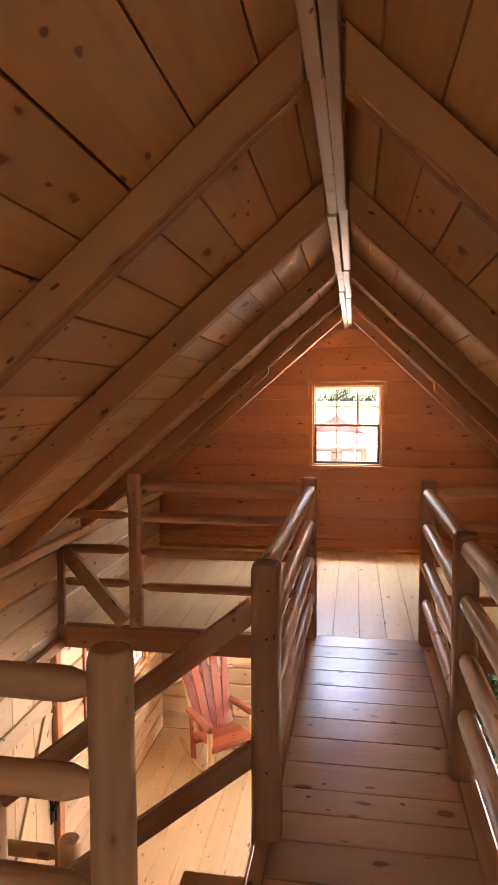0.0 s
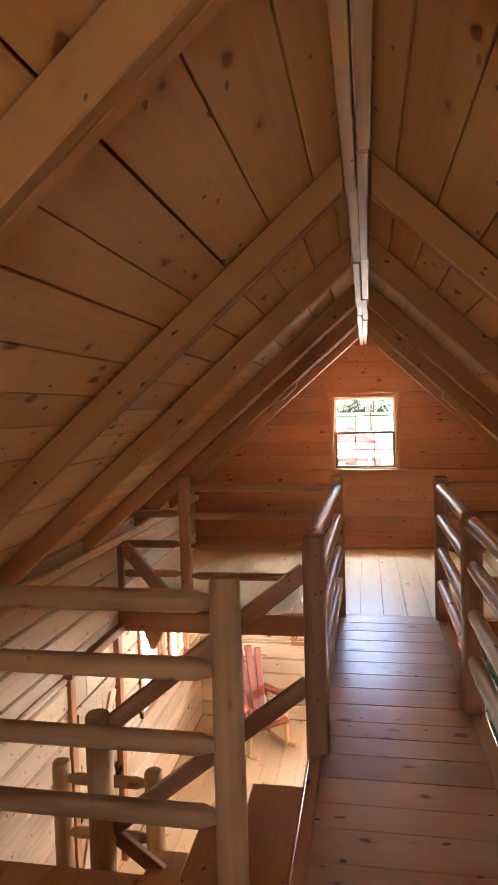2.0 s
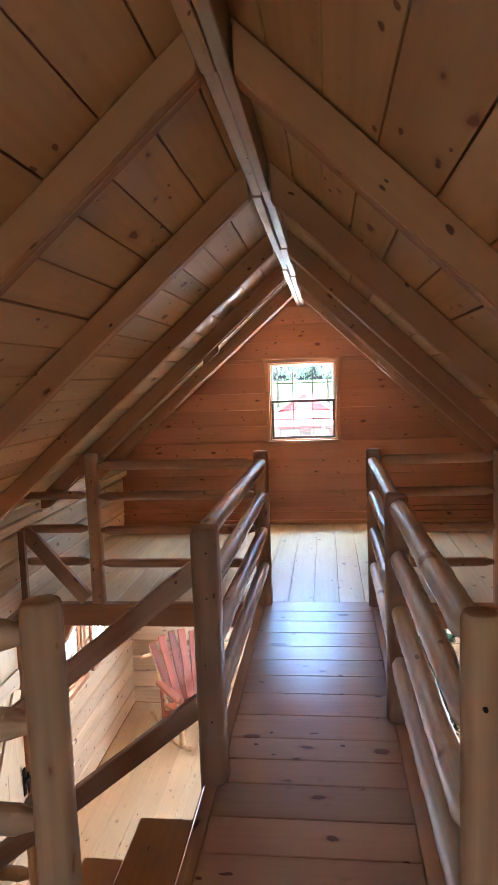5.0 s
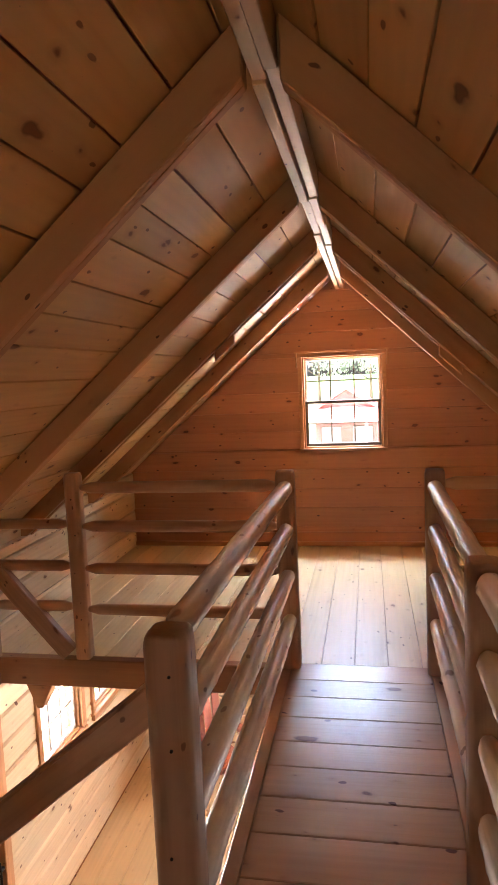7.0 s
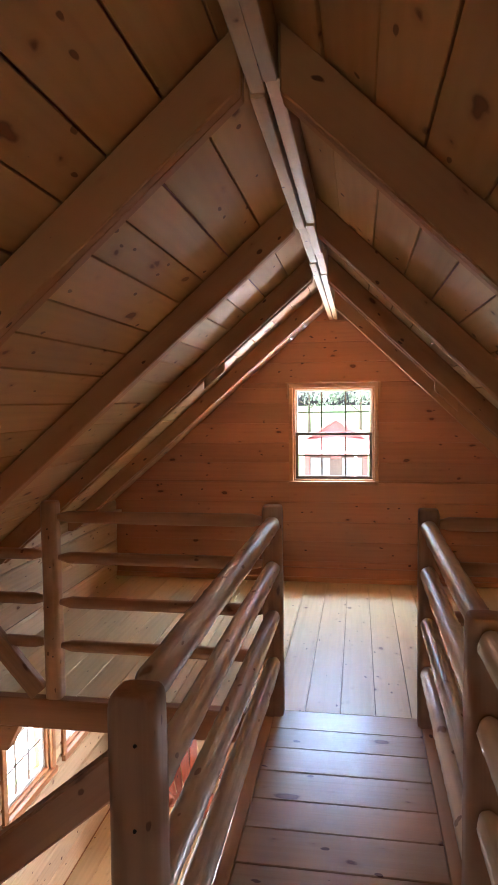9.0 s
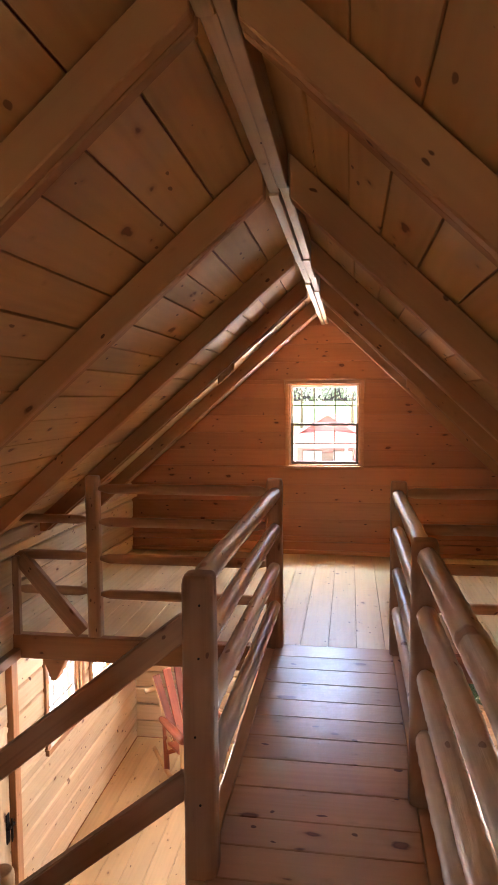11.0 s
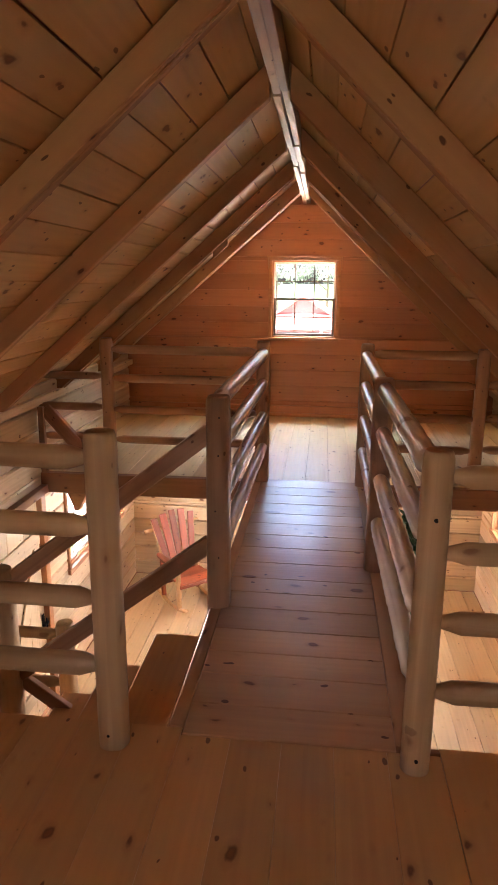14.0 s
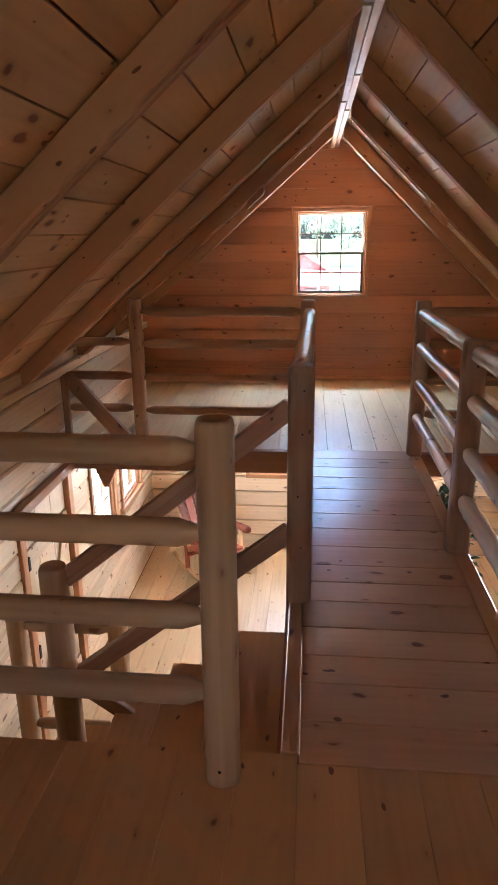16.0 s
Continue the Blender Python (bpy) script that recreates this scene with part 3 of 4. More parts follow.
post("post", srail, -1.38, 0.95, -0.92, 0.19, 0.065, 0.15, 4.4)
for za, zb in ((0.885, 0.12), (0.325, -0.40)):
    bar("rail", (-0.345, 1.09, za), (-1.335, 0.96, zb), 0.042, 0.085, BROWN, srail, bevel=0.006)
bar("brace", (-1.33, 0.98, -0.44), (-1.02, 0.98, -0.67), 0.035, 0.075, BROWN, srail)
lrail = thing("lower_railing", (-1.27, 1.42, LOW), "round pine posts with short peeled rails beside the stair", "railing")
for x, top in ((-1.27, -0.36), (-1.83, -0.34)):
    post("post", lrail, x, 1.42, LOW, top, 0.055, 0.1, x)
for z in (-0.44, -0.76, -1.08):
    pole("rail", (-1.79, 1.42, z), (-1.31, 1.42, z), 0.034, 0.034, POST, lrail, "", taper=0.06, lumps=0.03, seed=z)

# ---- walls ----
def frame_of(origin, x, y):
    x, y = Vector(x), Vector(y)
    m = Matrix((x, y, x.cross(y))).transposed().to_4x4()
    m.translation = origin
    return m


def pieces(u0, u1, v0, v1, row, holes, clips=(), cuts=None):
    """Outlines of boards row by row, cut round the holes and along the clips."""
    v = v0
    while v < v1 - 0.005:
        top = min(v + row, v1)
        stops = sorted({v, top, *[h[k] for h in holes for k in (2, 3) if v + 0.004 < h[k] < top - 0.004]})
        for a, b in zip(stops, stops[1:]):
            inside = sorted((h[0], h[1]) for h in holes if h[2] < (a + b) / 2 < h[3])
            start = u0
            for h0, h1 in inside + [(u1, u1)]:
                if h0 - start > 0.01:
                    poly = [(start, a), (h0, a), (h0, b), (start, b)]
                    for c in clips:
                        poly = clip(poly, *c) if len(poly) > 2 else []
                    clean = [p for k, p in enumerate(poly) if (Vector(p) - Vector(poly[k - 1])).length > 0.012]
                    if len(clean) > 2 and max(p[1] for p in clean) - min(p[1] for p in clean) > 0.015:
                        yield clean
                start = max(start, h1)
        v = top


def wall(name, m, u0, u1, v0, v1, row, holes, clips, mat, label, thick=0.14, groove=0.014):
    back = bmesh.new()
    for poly in pieces(u0, u1, v0, v1, 9.0, holes, clips):
        a = [back.verts.new((p[0], p[1], -0.028)) for p in poly]
        b = [back.verts.new((p[0], p[1], -thick)) for p in poly]
        back.faces.new(a)
        back.faces.new(b[::-1])
        for k in range(len(a)):
            j = (k + 1) % len(a)
            back.faces.new((a[k], b[k], b[j], a[j]))
    w = part(name, back, BEAM, None, "", m)
    tagged(w, label, "wall", kind="structure")
    for poly in pieces(u0, u1, v0, v1, row, holes, clips):
        c = Vector((min(p[0] for p in poly), sum(p[1] for p in poly) / len(poly)))
        c.y = min(p[1] for p in poly) + row / 2
        gap = 0.0025 if groove > 0.01 else 0.0005
        local = [(p[0] - c.x, max(-row / 2 + gap, min(row / 2 - gap, p[1] - c.y))) for p in poly]
        part("board", board_bm(local, 0.026, groove), mat, w, "", m @ Matrix.Translation((c.x, c.y, random.uniform(-0.0015, 0.0015))))
    return w


GM = frame_of((0, GABLE, 0), (1, 0, 0), (0, 0, 1))
LM = frame_of((LEFT, 0, 0), (0, 1, 0), (0, 0, 1))
RM = frame_of((RIGHT, 0, 0), (0, -1, 0), (0, 0, 1))
BM = frame_of((0, BACK, 0), (-1, 0, 0), (0, 0, 1))
ROOFLINE = ((SLOPES[1], 1, APEX - 0.002 + SLOPES[1] * RIDGE_X), (-SLOPES[-1], 1, APEX - 0.002 - SLOPES[-1] * RIDGE_X))
ROOFLINE_BACK = ((-SLOPES[1], 1, ROOFLINE[0][2]), (SLOPES[-1], 1, ROOFLINE[1][2]))
GW = (-0.435, 0.305, 0.93, 1.79)
LGW = (-0.95, -0.25, -1.16, -0.20)
LW = [(3.63, 4.27, -1.10, -0.17), (4.50, 5.20, -1.10, -0.17)]
DOOR = (2.22, 3.10, LOW, -0.16)
wall("wall_gable_upper", GM, LEFT - 0.14, RIGHT + 0.14, 0.0, APEX, 0.183, [GW], ROOFLINE, WALL, "orange stained knotty pine gable boards", groove=0.004)
wall("wall_gable_lower", GM, LEFT - 0.14, RIGHT + 0.14, LOW, 0.0, 0.19, [LGW], (), SIDING, "pale pine log siding of the ground storey")
wall("wall_left", LM, BACK, GABLE, LOW, 0.735, 0.192, [DOOR] + LW, (), SIDING, "pale knotty pine log siding with grooved joints")
RW = [(-b, -a, c, d) for a, b, c, d in LW]
wall("wall_right", RM, -GABLE, -BACK, LOW, 0.455, 0.192, RW, (), SIDING, "pale knotty pine log siding with grooved joints")
wall("wall_back", BM, -RIGHT - 0.14, -LEFT + 0.14, LOW, APEX, 0.19, [(-GW[1], -GW[0], GW[2], GW[3])], ROOFLINE_BACK, WALL, "plain knotty pine boards behind the near loft")
for s, m, u0, u1, v in ((-1, LM, BACK, GABLE, 0.61), (1, RM, -GABLE, -BACK, 0.34)):
    pl = part("top_plate", bar_bm(u1 - u0, 0.06, 0.05), SIDING, None, "", m @ Matrix.Translation((u0, v, 0.025)))
    tagged(pl, "pale pine plate along the top of the wall", "plate", kind="structure")
bb = bar("baseboard", (LEFT, GABLE - 0.016, 0.065), (RIGHT, GABLE - 0.016, 0.065), 0.036, 0.13, WALL, None)
tagged(bb, "stained pine baseboard under the gable boards", "baseboard", kind="structure")
bb2 = bar("trim", (LEFT, GABLE - 0.03, 0.024), (RIGHT, GABLE - 0.03, 0.024), 0.06, 0.045, TRIM, None, bevel=0.008)
tagged(bb2, "quarter-round strip at the foot of the gable wall", "trim", kind="structure")


def window(name, m, u0, u1, v0, v1, label, frame_mat, upper_mat, lower_mat, cols=3, rows=2, casing=0.035, ears=False, deep=0.14):
    """A double-hung window in an opening: casing, jamb, two sashes with bars and panes."""
    def box(nm, a, b, c, d, w0, w1, mat, parent, bevel=0.003):
        return part(nm, bar_bm(b - a, d - c, w1 - w0, bevel), mat, parent, "", m @ Matrix.Translation((a, (c + d) / 2, (w0 + w1) / 2)))

    t = thing(name, m @ Vector(((u0 + u1) / 2, v0, 0)), label, "window", kind="structure")
    fr = box("window_frame", u0 - casing, u1 + casing, v1 - 0.004, v1 + casing, -0.01, 0.022, frame_mat, t)
    box("casing", u0 - casing, u0 + 0.004, v0, v1 - 0.004, -0.01, 0.018, frame_mat, fr)
    box("casing", u1 - 0.004, u1 + casing, v0, v1 - 0.004, -0.01, 0.018, frame_mat, fr)
    box("window_sill", u0 - casing, u1 + casing, v0 - casing, v0, -0.01, 0.03, frame_mat, t)
    for a, b in ((u0 + 0.004, u0 + 0.02), (u1 - 0.02, u1 - 0.004)):
        box("jamb", a, b, v0, v1, -deep, -0.011, frame_mat, fr)
    box("jamb", u0 + 0.02, u1 - 0.02, v1 - 0.02, v1 - 0.004, -deep, -0.011, frame_mat, fr)
    box("jamb", u0 + 0.02, u1 - 0.02, v0, v0 + 0.016, -deep, -0.011, frame_mat, fr)
    if ears:
        box("head_trim", u0 - casing - 0.025, u1 + casing + 0.025, v1 + casing, v1 + casing + 0.014, -0.005, 0.05, frame_mat, fr)
        for a in (u0 - casing - 0.022, u1 + casing + 0.004):
            box("bracket", a, a + 0.018, v1 - 0.10, v1 + casing, -0.002, 0.045, frame_mat, fr)
    half = (v0 + v1) / 2
    for nm, a, b, mat, w, st in (("upper_sash", half - 0.01, v1 - 0.02, upper_mat, -0.085, 0.02), ("lower_sash", v0 + 0.016, half + 0.015, lower_mat, -0.055, 0.028)):
        c, d = u0 + 0.02, u1 - 0.02
        sash = box(nm, c, d, b - st, b, w - 0.014, w + 0.014, mat, t)
        box("rail", c, d, a, a + st, w - 0.014, w + 0.014, mat, sash)
        for e in (c, d - st):
            box("stile", e, e + st, a + st, b - st, w - 0.014, w + 0.014, mat, sash)
        x0, x1, z0, z1 = c + st, d - st, a + st, b - st
        for k in range(1, cols):
            u = x0 + (x1 - x0) * k / cols
            box("muntin", u - 0.006, u + 0.006, z0, z1, w - 0.006, w + 0.002, BRONZE, sash, 0)
        for k in range(1, rows):
            v = z0 + (z1 - z0) * k / rows
            box("muntin", x0, x1, v - 0.006, v + 0.006, w - 0.005, w + 0.003, BRONZE, sash, 0)
        p = box("pane", x0, x1, z0, z1, w - 0.011, w - 0.008, GLASS, sash, 0)
        p.visible_shadow = False
    return t


window("window_1", GM, *GW, "double-hung window with orange pine trim in the gable", TRIM, VINYL, BRONZE, ears=True)
window("window_6", BM, -GW[1], -GW[0], GW[2], GW[3], "double-hung window in the gable behind the near loft", TRIM, VINYL, BRONZE)
window("window_7", GM, *LGW, "double-hung window with pine trim in the gable of the ground storey", TRIM, VINYL, VINYL, casing=0.05)
for k, (u0, u1, v0, v1) in enumerate(LW):
    window("window_%d" % (k + 2), LM, u0, u1, v0, v1, "double-hung window with pine trim in the log wall", TRIM, VINYL, VINYL, casing=0.05)
for k, (u0, u1, v0, v1) in enumerate(RW):
    window("window_%d" % (k + 4), RM, u0, u1, v0, v1, "double-hung window with pine trim in the log wall", TRIM, VINYL, VINYL, casing=0.05)


def plank_door(name, m, u0, u1, v0, v1):
    def box(nm, a, b, c, d, w0, w1, mat, parent, label=""):
        return part(nm, bar_bm(b - a, d - c, w1 - w0, 0.004), mat, parent, label, m @ Matrix.Translation((a, (c + d) / 2, (w0 + w1) / 2)))

    def upright(nm, a, b, c, d, w0, w1, mat, parent):
        mm = m @ Matrix.Translation(((a + b) / 2, c, (w0 + w1) / 2)) @ Matrix.Rotation(math.pi / 2, 4, "Z")
        return part(nm, bar_bm(d - c, b - a, w1 - w0, 0.004), mat, parent, "", mm)

    t = thing(name, m @ Vector(((u0 + u1) / 2, v0, 0)), "closed pine plank door with black iron latch and hinges", "door", kind="structure")
    upright("door_frame", u0 - 0.05, u0 + 0.03, v0, v1 + 0.05, -0.03, 0.025, TRIM, t)
    upright("door_frame", u1 - 0.03, u1 + 0.05, v0, v1 + 0.05, -0.03, 0.025, TRIM, t)
    box("door_frame", u0 + 0.03, u1 - 0.03, v1 - 0.03, v1 + 0.05, -0.03, 0.025, TRIM, t)
    n = 3
    w = (u1 - u0 - 0.06) / n
    for k in range(n):
        upright("plank", u0 + 0.03 + k * w + 0.002, u0 + 0.03 + (k + 1) * w - 0.002, v0 + 0.01, v1 - 0.035, -0.06, -0.022, SIDING, t)
    for v in (v0 + 0.22, v0 + 1.55):
        box("ledge", u0 + 0.06, u1 - 0.06, v, v + 0.13, -0.0215, 0.0, SIDING, t)
    p0, p1 = m @ Vector((u0 + 0.10, v0 + 0.36, -0.011)), m @ Vector((u1 - 0.10, v0 + 1.54, -0.011))
    bar("brace", p0, p1, 0.021, 0.12, SIDING, t)
    for v in (v0 + 0.92, v1 - 0.38):
        box("hinge", u0 + 0.02, u0 + 0.055, v - 0.05, v + 0.05, 0.001, 0.029, IRON, t, "black iron strap hinge")
    lock = box("latch_plate", u1 - 0.10, u1 - 0.055, v0 + 0.68, v0 + 0.90, -0.021, -0.013, IRON, t, "black iron latch")
    hm = m @ Matrix.Translation((u1 - 0.078, v0 + 0.70, 0.015)) @ Matrix.Rotation(math.pi / 2, 4, "Z")
    part("handle", log_bm(0.17, 0.009, 0.009, taper=0.03, lumps=0, sides=8), IRON, lock, "", hm, True)
    box("thumb_piece", u1 - 0.12, u1 - 0.035, v0 + 0.80, v0 + 0.82, -0.012, 0.02, IRON, lock)


plank_door("door_1", LM, *DOOR)

# ---- furniture of the ground storey ----
def rocking_chair(at, turn):
    base = Matrix.Translation(at) @ Matrix.Rotation(radians(turn), 4, "Z") @ Matrix.Diagonal((0.9, 0.9, 0.9, 1))
    t = thing("rocking_chair", at, "red cedar log rocking chair with slatted back", "rocking chair")

    def stick(nm, p0, p1, r0, r1, mat, **kw):
        return pole(nm, base @ Vector(p0), base @ Vector(p1), r0, r1, mat, t, "", **kw)

    def slat(nm, p0, p1, w, h, mat, up):
        return bar(nm, base @ Vector(p0), base @ Vector(p1), w, h, mat, t, base.to_3x3() @ Vector(up), bevel=0.006)

    for x in (-0.27, 0.27):
        # curved rocker in one swept pole
        bm = bmesh.new()
        rows = []
        for k in range(15):
            y = -0.46 + 0.98 * k / 14
            z = 0.03 + 0.42 * (y - 0.0) ** 2
            rows.append([bm.verts.new((x + 0.024 * math.cos(a), y, z + 0.028 * math.sin(a))) for a in [2 * math.pi * j / 10 for j in range(10)]])
        for a, b in zip(rows, rows[1:]):
            for j in range(10):
                bm.faces.new((a[j], a[(j + 1) % 10], b[(j + 1) % 10], b[j]))
        bm.faces.new(rows[0][::-1])
        bm.faces.new(rows[-1])
        bm.transform(Matrix.Diagonal((0.9, 0.9, 0.9, 1)))
        part("rocker", bm, SAP, t, "pale curved rocker", Matrix.Translation(at) @ Matrix.Rotation(radians(turn), 4, "Z"), True)
        stick("leg", (x, -0.27, 0.05), (x, -0.24, 0.62), 0.032, 0.028, SAP, lumps=0.06, seed=x)
        stick("leg", (x * 0.95, 0.20, 0.05), (x * 0.95, 0.24, 0.55), 0.030, 0.027, CEDAR, lumps=0.06, seed=x + 3)
        stick("arm", (x * 1.14, -0.36, 0.645), (x * 1.02, 0.30, 0.60), 0.043, 0.034, CEDAR, lumps=0.07, seed=x + 5, taper=0.03, tip=0.8)
        stick("back_post", (x * 0.86, 0.16, 0.30), (x * 0.98, 0.42, 1.0), 0.026, 0.022, SAP, lumps=0.06, seed=x + 8)
    for k, y in enumerate((-0.26, -0.16, -0.06, 0.04, 0.13)):
        slat("seat_slat", (-0.26, y, 0.40 - 0.10 * (y + 0.26)), (0.26, y, 0.40 - 0.10 * (y + 0.26)), 0.09, 0.028, CEDAR, (0, 0, 1))
    stick("front_rail", (-0.27, -0.27, 0.36), (0.27, -0.27, 0.36), 0.028, 0.028, CEDAR, lumps=0.05)
    stick("stretcher", (-0.27, 0.20, 0.24), (0.27, 0.20, 0.24), 0.022, 0.022, CEDAR, lumps=0.05)
    for k in range(5):
        f = (k - 2) / 2
        top = (1.06, 1.10, 1.13, 1.12, 1.07)[k]
        lean = (top - 0.36) * 0.40
        slat("back_slat", (f * 0.155, 0.15, 0.34), (f * 0.275, 0.15 + lean, top), (0.078, 0.088, 0.08, 0.09, 0.076)[k], 0.024, CEDAR, (0, -1, 0.35))
        if k != 2:
            e = -1 if k in (0, 3) else 1
            slat("sapwood_edge", (f * 0.155 + e * 0.043, 0.149, 0.36), (f * 0.275 + e * 0.044, 0.149 + lean, top - 0.02), 0.012, 0.02, SAP, (0, -1, 0.35))
    stick("back_rail", (-0.40, 0.45, 0.89), (0.40, 0.45, 0.93), 0.028, 0.018, SAP, lumps=0.07)
    stick("back_rail", (-0.28, 0.21, 0.42), (0.28, 0.21, 0.42), 0.026, 0.026, CEDAR, lumps=0.05)
    return t


rocking_chair((-1.33, 5.12, LOW), 40)


def leafy_plant(at, top, spread):
    t = thing("artificial_tree", at, "dark green leafy tree in a clay pot on the floor", "plant")
    rng = random.Random(8)
    x, y, z = at
    bm = bmesh.new()
    bmesh.ops.create_cone(bm, cap_ends=True, segments=24, radius1=0.13, radius2=0.17, depth=0.28, matrix=Matrix.Translation((x, y, z + 0.14)))
    part("pot", bm, POT, t, "", smooth=False)
    pole("trunk", (x, y, z + 0.2), (x + 0.03, y, top - 0.15), 0.028, 0.008, BARK, t, lumps=0.1)
    bm = bmesh.new()
    for k in range(1100):
        f = rng.random() ** 0.75
        h = z + 0.55 + (top - z - 0.55) * f
        rad = spread * (1.02 - 0.75 * f) * math.sqrt(rng.random()) * (0.8 + 0.3 * math.sin(h * 17))
        a = rng.uniform(0, 2 * math.pi)
        c = Vector((x + rad * math.cos(a), y + rad * math.sin(a), h + rng.uniform(-0.04, 0.04)))
        m = Matrix.Translation(c) @ Euler((rng.uniform(-0.9, 0.9), rng.uniform(-0.9, 0.9), rng.uniform(0, 6.3))).to_matrix().to_4x4()
        s = rng.uniform(0.022, 0.042)
        v = [bm.verts.new(m @ Vector(p)) for p in ((-1.6 * s, 0, 0), (0, -0.6 * s, 0.25 * s), (1.6 * s, 0, -0.2 * s), (0, 0.6 * s, 0.25 * s))]
        bm.faces.new((v[0], v[1], v[2]))
        bm.faces.new((v[0], v[2], v[3]))
    tagged(part("foliage", bm, LEAF, t), kind="stuff")
    return t


leafy_plant((1.05, 4.0, LOW), -0.36, 0.30)

# ---- outdoors ----
GROUND = -2.75
bm = bmesh.new()
bmesh.ops.create_grid(bm, x_segments=40, y_segments=40, size=600)
g = part("ground", bm, GRASS, None, "", Matrix.Translation((0, 0, GROUND)))
tagged(g, "mown green grass around the cabin", "ground", kind="structure")
lot = part("pavement", bar_bm(60, 17, 0.04, 0), GRAVEL, None, "", Matrix.Translation((-30, 17, GROUND + 0.012)))
tagged(lot, "pale sunlit gravel yard", "pavement", kind="structure")


def shed(x, y, width, depth, wall_h, rise, roof_mat, label, wall_mat=WHITE_WALL):
    t = thing("shed", (x, y, GROUND), label, "shed")
    def prism(nm, pts, y0, y1, mat):
        bm = bmesh.new()
        a = [bm.verts.new((p[0], y0, p[1])) for p in pts]
        b = [bm.verts.new((p[0], y1, p[1])) for p in pts]
        bm.faces.new(a)
        bm.faces.new(b[::-1])
        for k in range(len(a)):
            j = (k + 1) % len(a)
            bm.faces.new((a[k], a[j], b[j], b[k]))
        return part(nm, bm, mat, t)
    h, z = width / 2, GROUND
    prism("wall", [(x - h, z), (x + h, z), (x + h, z + wall_h), (x, z + wall_h + rise), (x - h, z + wall_h)], y, y + depth, wall_mat)
    for s in (-1, 1):
        prism("roof", [(x, z + wall_h + rise + 0.02), (x + s * (h + 0.3), z + wall_h - 0.3 * rise / h + 0.02), (x + s * (h + 0.3), z + wall_h - 0.3 * rise / h + 0.12), (x, z + wall_h + rise + 0.12)], y - 0.3, y + depth + 0.3, roof_mat)
    for dx in (-h * 0.5, h * 0.5):
        wdw = part("window", bar_bm(0.9, 0.04, 1.0, 0.01), BRONZE, t, "", Matrix.Translation((x + dx - 0.45, y - 0.02, z + 1.6)))
        part("pane", bar_bm(0.8, 0.02, 0.9, 0), GASKET, wdw, "", Matrix.Translation((x + dx - 0.4, y - 0.045, z + 1.6)))
    part("door", bar_bm(0.95, 0.05, 2.0, 0.01), BRONZE, t, "", Matrix.Translation((x - 0.475, y - 0.025, z + 1.0)))
    return t


shed(-0.75, 27.0, 2.6, 3.0, 2.75, 0.85, RED_METAL, "red shed with a red metal gable roof", RED_METAL)
shed(6.9, 38.0, 4.6, 6.0, 2.9, 0.5, WHITE_WALL, "white shed with a pale roof")
shed(-9.5, 40.0, 7.0, 6.0, 2.6, 0.6, WHITE_WALL, "white shed with a pale roof")
porch = thing("porch", (-1.0, 25.6, GROUND), "long red metal porch roof on white posts", "porch")
bar("roof", (-6.5, 26.35, GROUND + 2.68), (4.5, 26.35, GROUND + 2.68), 1.5, 0.06, RED_METAL, porch, up=(0, -0.3, 1))
bar("fascia", (-6.5, 25.63, GROUND + 2.40), (4.5, 25.63, GROUND + 2.40), 0.05, 0.16, WHITE_WALL, porch)
for k in range(6):
    bar("post", (-6.3 + k * 2.12, 25.75, GROUND), (-6.3 + k * 2.12, 25.75, GROUND + 2.42), 0.1, 0.1, WHITE_WALL, porch, up=(0, 1, 0))

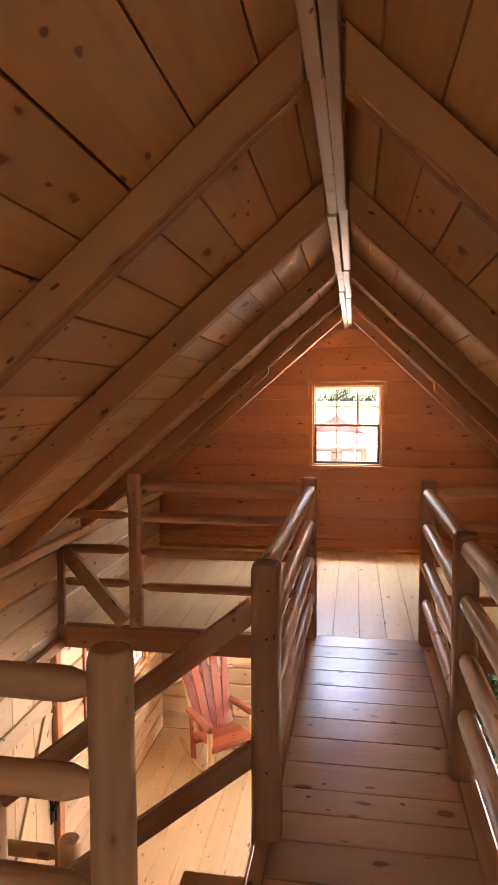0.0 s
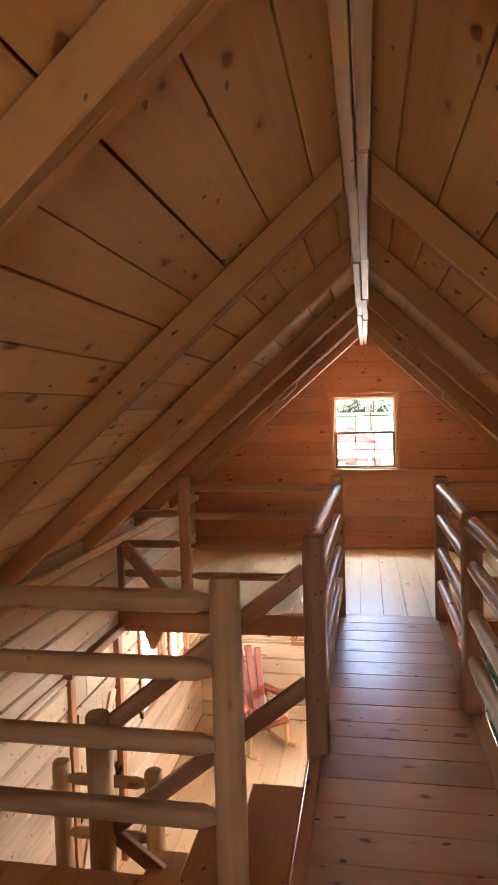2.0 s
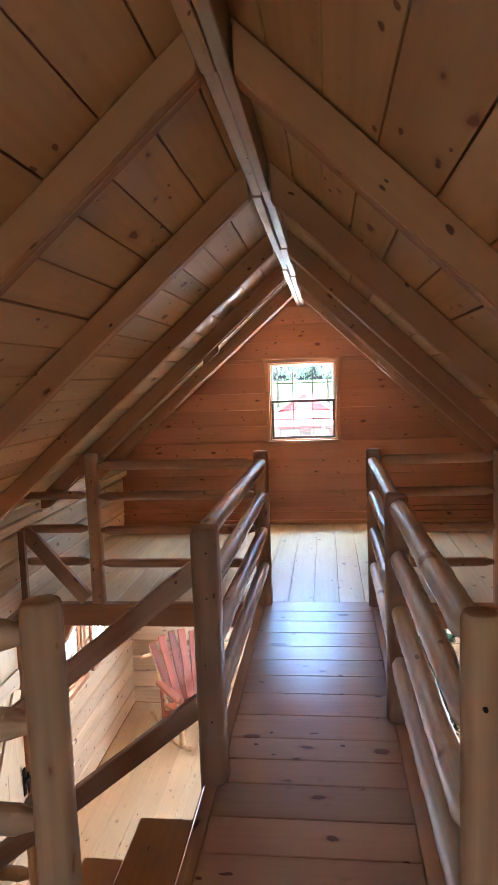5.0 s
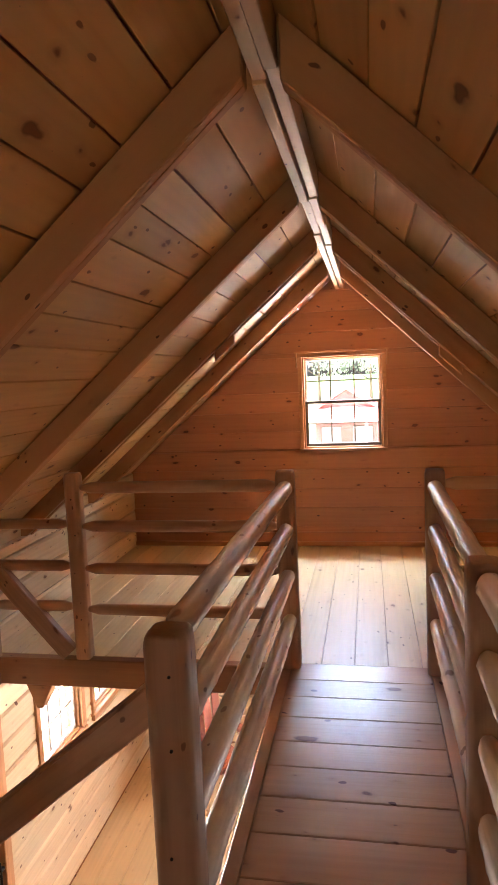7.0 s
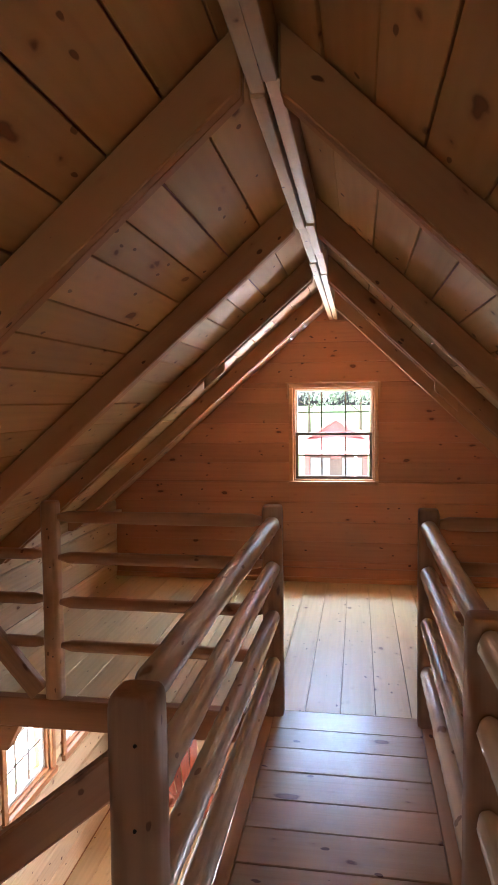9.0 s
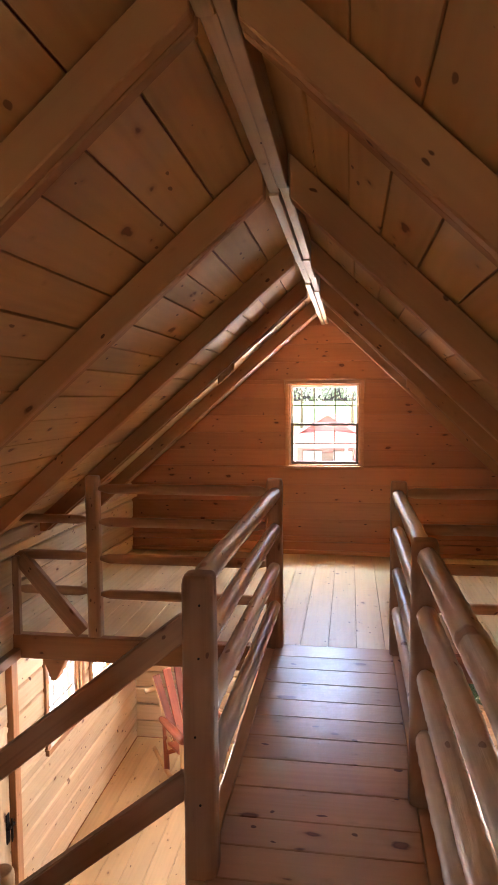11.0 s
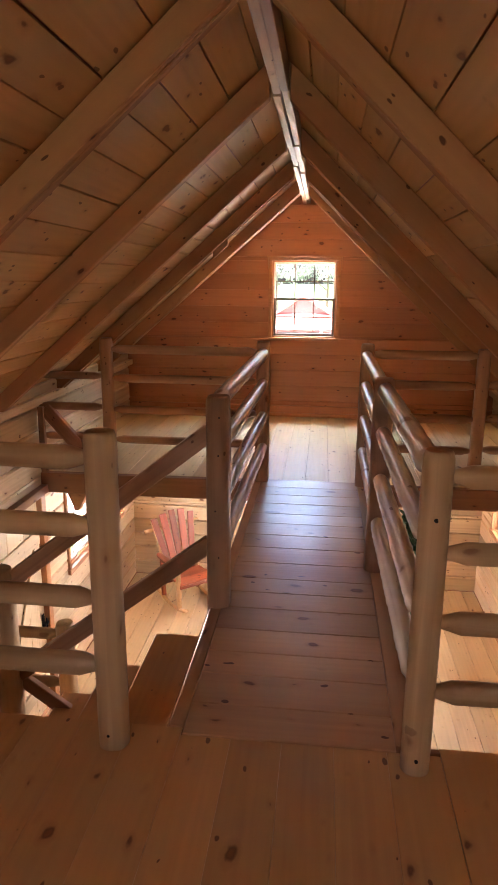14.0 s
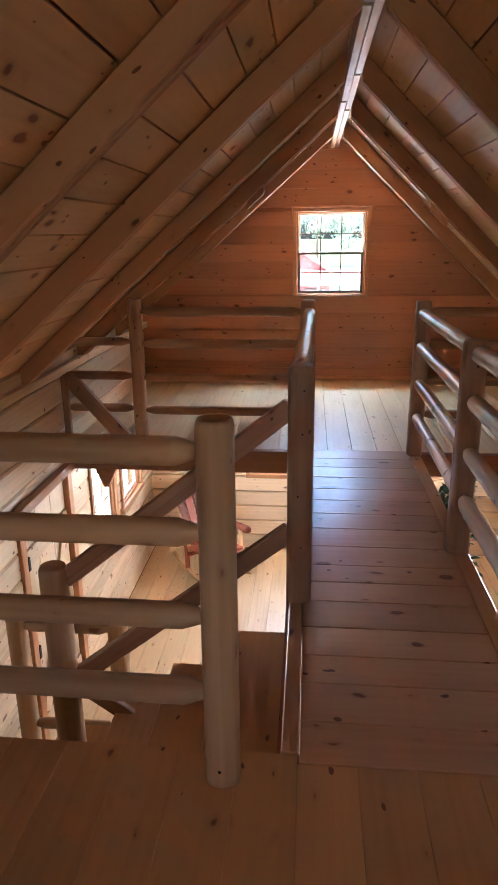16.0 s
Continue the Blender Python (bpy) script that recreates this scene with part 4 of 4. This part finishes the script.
def tree(x, y, height, spread, seed):
    rng = random.Random(seed)
    t = thing("tree", (x, y, GROUND), "leafy green tree beyond the yard", "tree", "trees beyond the yard")
    pole("trunk", (x, y, GROUND), (x, y, GROUND + height * 0.7), 0.22, 0.06, BARK, t, lumps=0.1, seed=seed)
    for k in range(6):
        a, z = rng.uniform(0, 6.3), GROUND + height * rng.uniform(0.3, 0.6)
        pole("limb", (x, y, z), (x + spread * 0.7 * math.cos(a), y + spread * 0.7 * math.sin(a), z + height * 0.2), 0.08, 0.02, BARK, t, lumps=0.1, seed=k)
    bm = bmesh.new()
    clumps = [(Vector((rng.uniform(-1, 1), rng.uniform(-1, 1), rng.uniform(-1, 1))) * 0.8, rng.uniform(0.22, 0.42)) for k in range(26)]
    for k in range(3000):
        c, r = rng.choice(clumps)
        d = Vector((rng.gauss(0, 1), rng.gauss(0, 1), rng.gauss(0, 1))).normalized() * r * rng.random() ** 0.4
        p = Vector((x + (c.x + d.x) * spread, y + (c.y + d.y) * spread, GROUND + height * 0.62 + (c.z + d.z) * height * 0.36))
        m = Matrix.Translation(p) @ Euler((rng.uniform(-2, 2), rng.uniform(-2, 2), rng.uniform(0, 6))).to_matrix().to_4x4()
        s = rng.uniform(0.12, 0.26)
        bm.faces.new([bm.verts.new(m @ Vector(q)) for q in ((-s, 0, 0), (0, -0.5 * s, 0), (s, 0, 0), (0, 0.5 * s, 0))])
    tagged(part("crown", bm, FAR_LEAF, t), kind="stuff")


for k, (x, y, h, s) in enumerate(((-13, 84, 9.5, 5.0), (-6.5, 90, 10.5, 5.6), (0.5, 88, 9.0, 5.0), (7.0, 92, 10.0, 5.6), (14, 86, 9.5, 5.0), (-20, 90, 10.0, 5.5), (21, 90, 10.0, 5.5))):
    tree(x, y, h, s, k + 1)

# ---- floor boards ----
floor_boards(near_loft, LEFT, -0.29, BACK, LOFT_Y, 0.0, 0.186, FLOOR, 2, -0.29, 0.0004, 0.0009)
floor_boards(near_loft, -0.29, 0.62, BACK, 0.112, 0.0, 0.1815, FLOOR, 4, -0.1085, 0.0004, 0.0009)
floor_boards(near_loft, 0.62, RIGHT, BACK, LOFT_Y, 0.0, 0.186, FLOOR, 6, 0.62, 0.0004, 0.0009)
floor_boards(far_loft, LEFT, RIGHT, FAR_Y + 0.06, GABLE - 0.04, 0.0, 0.186, LIT_FLOOR, 3, 0.06)
floor_boards(ground_floor, LEFT, RIGHT, BACK, GABLE, LOW, 0.187, LIT_FLOOR, 5)
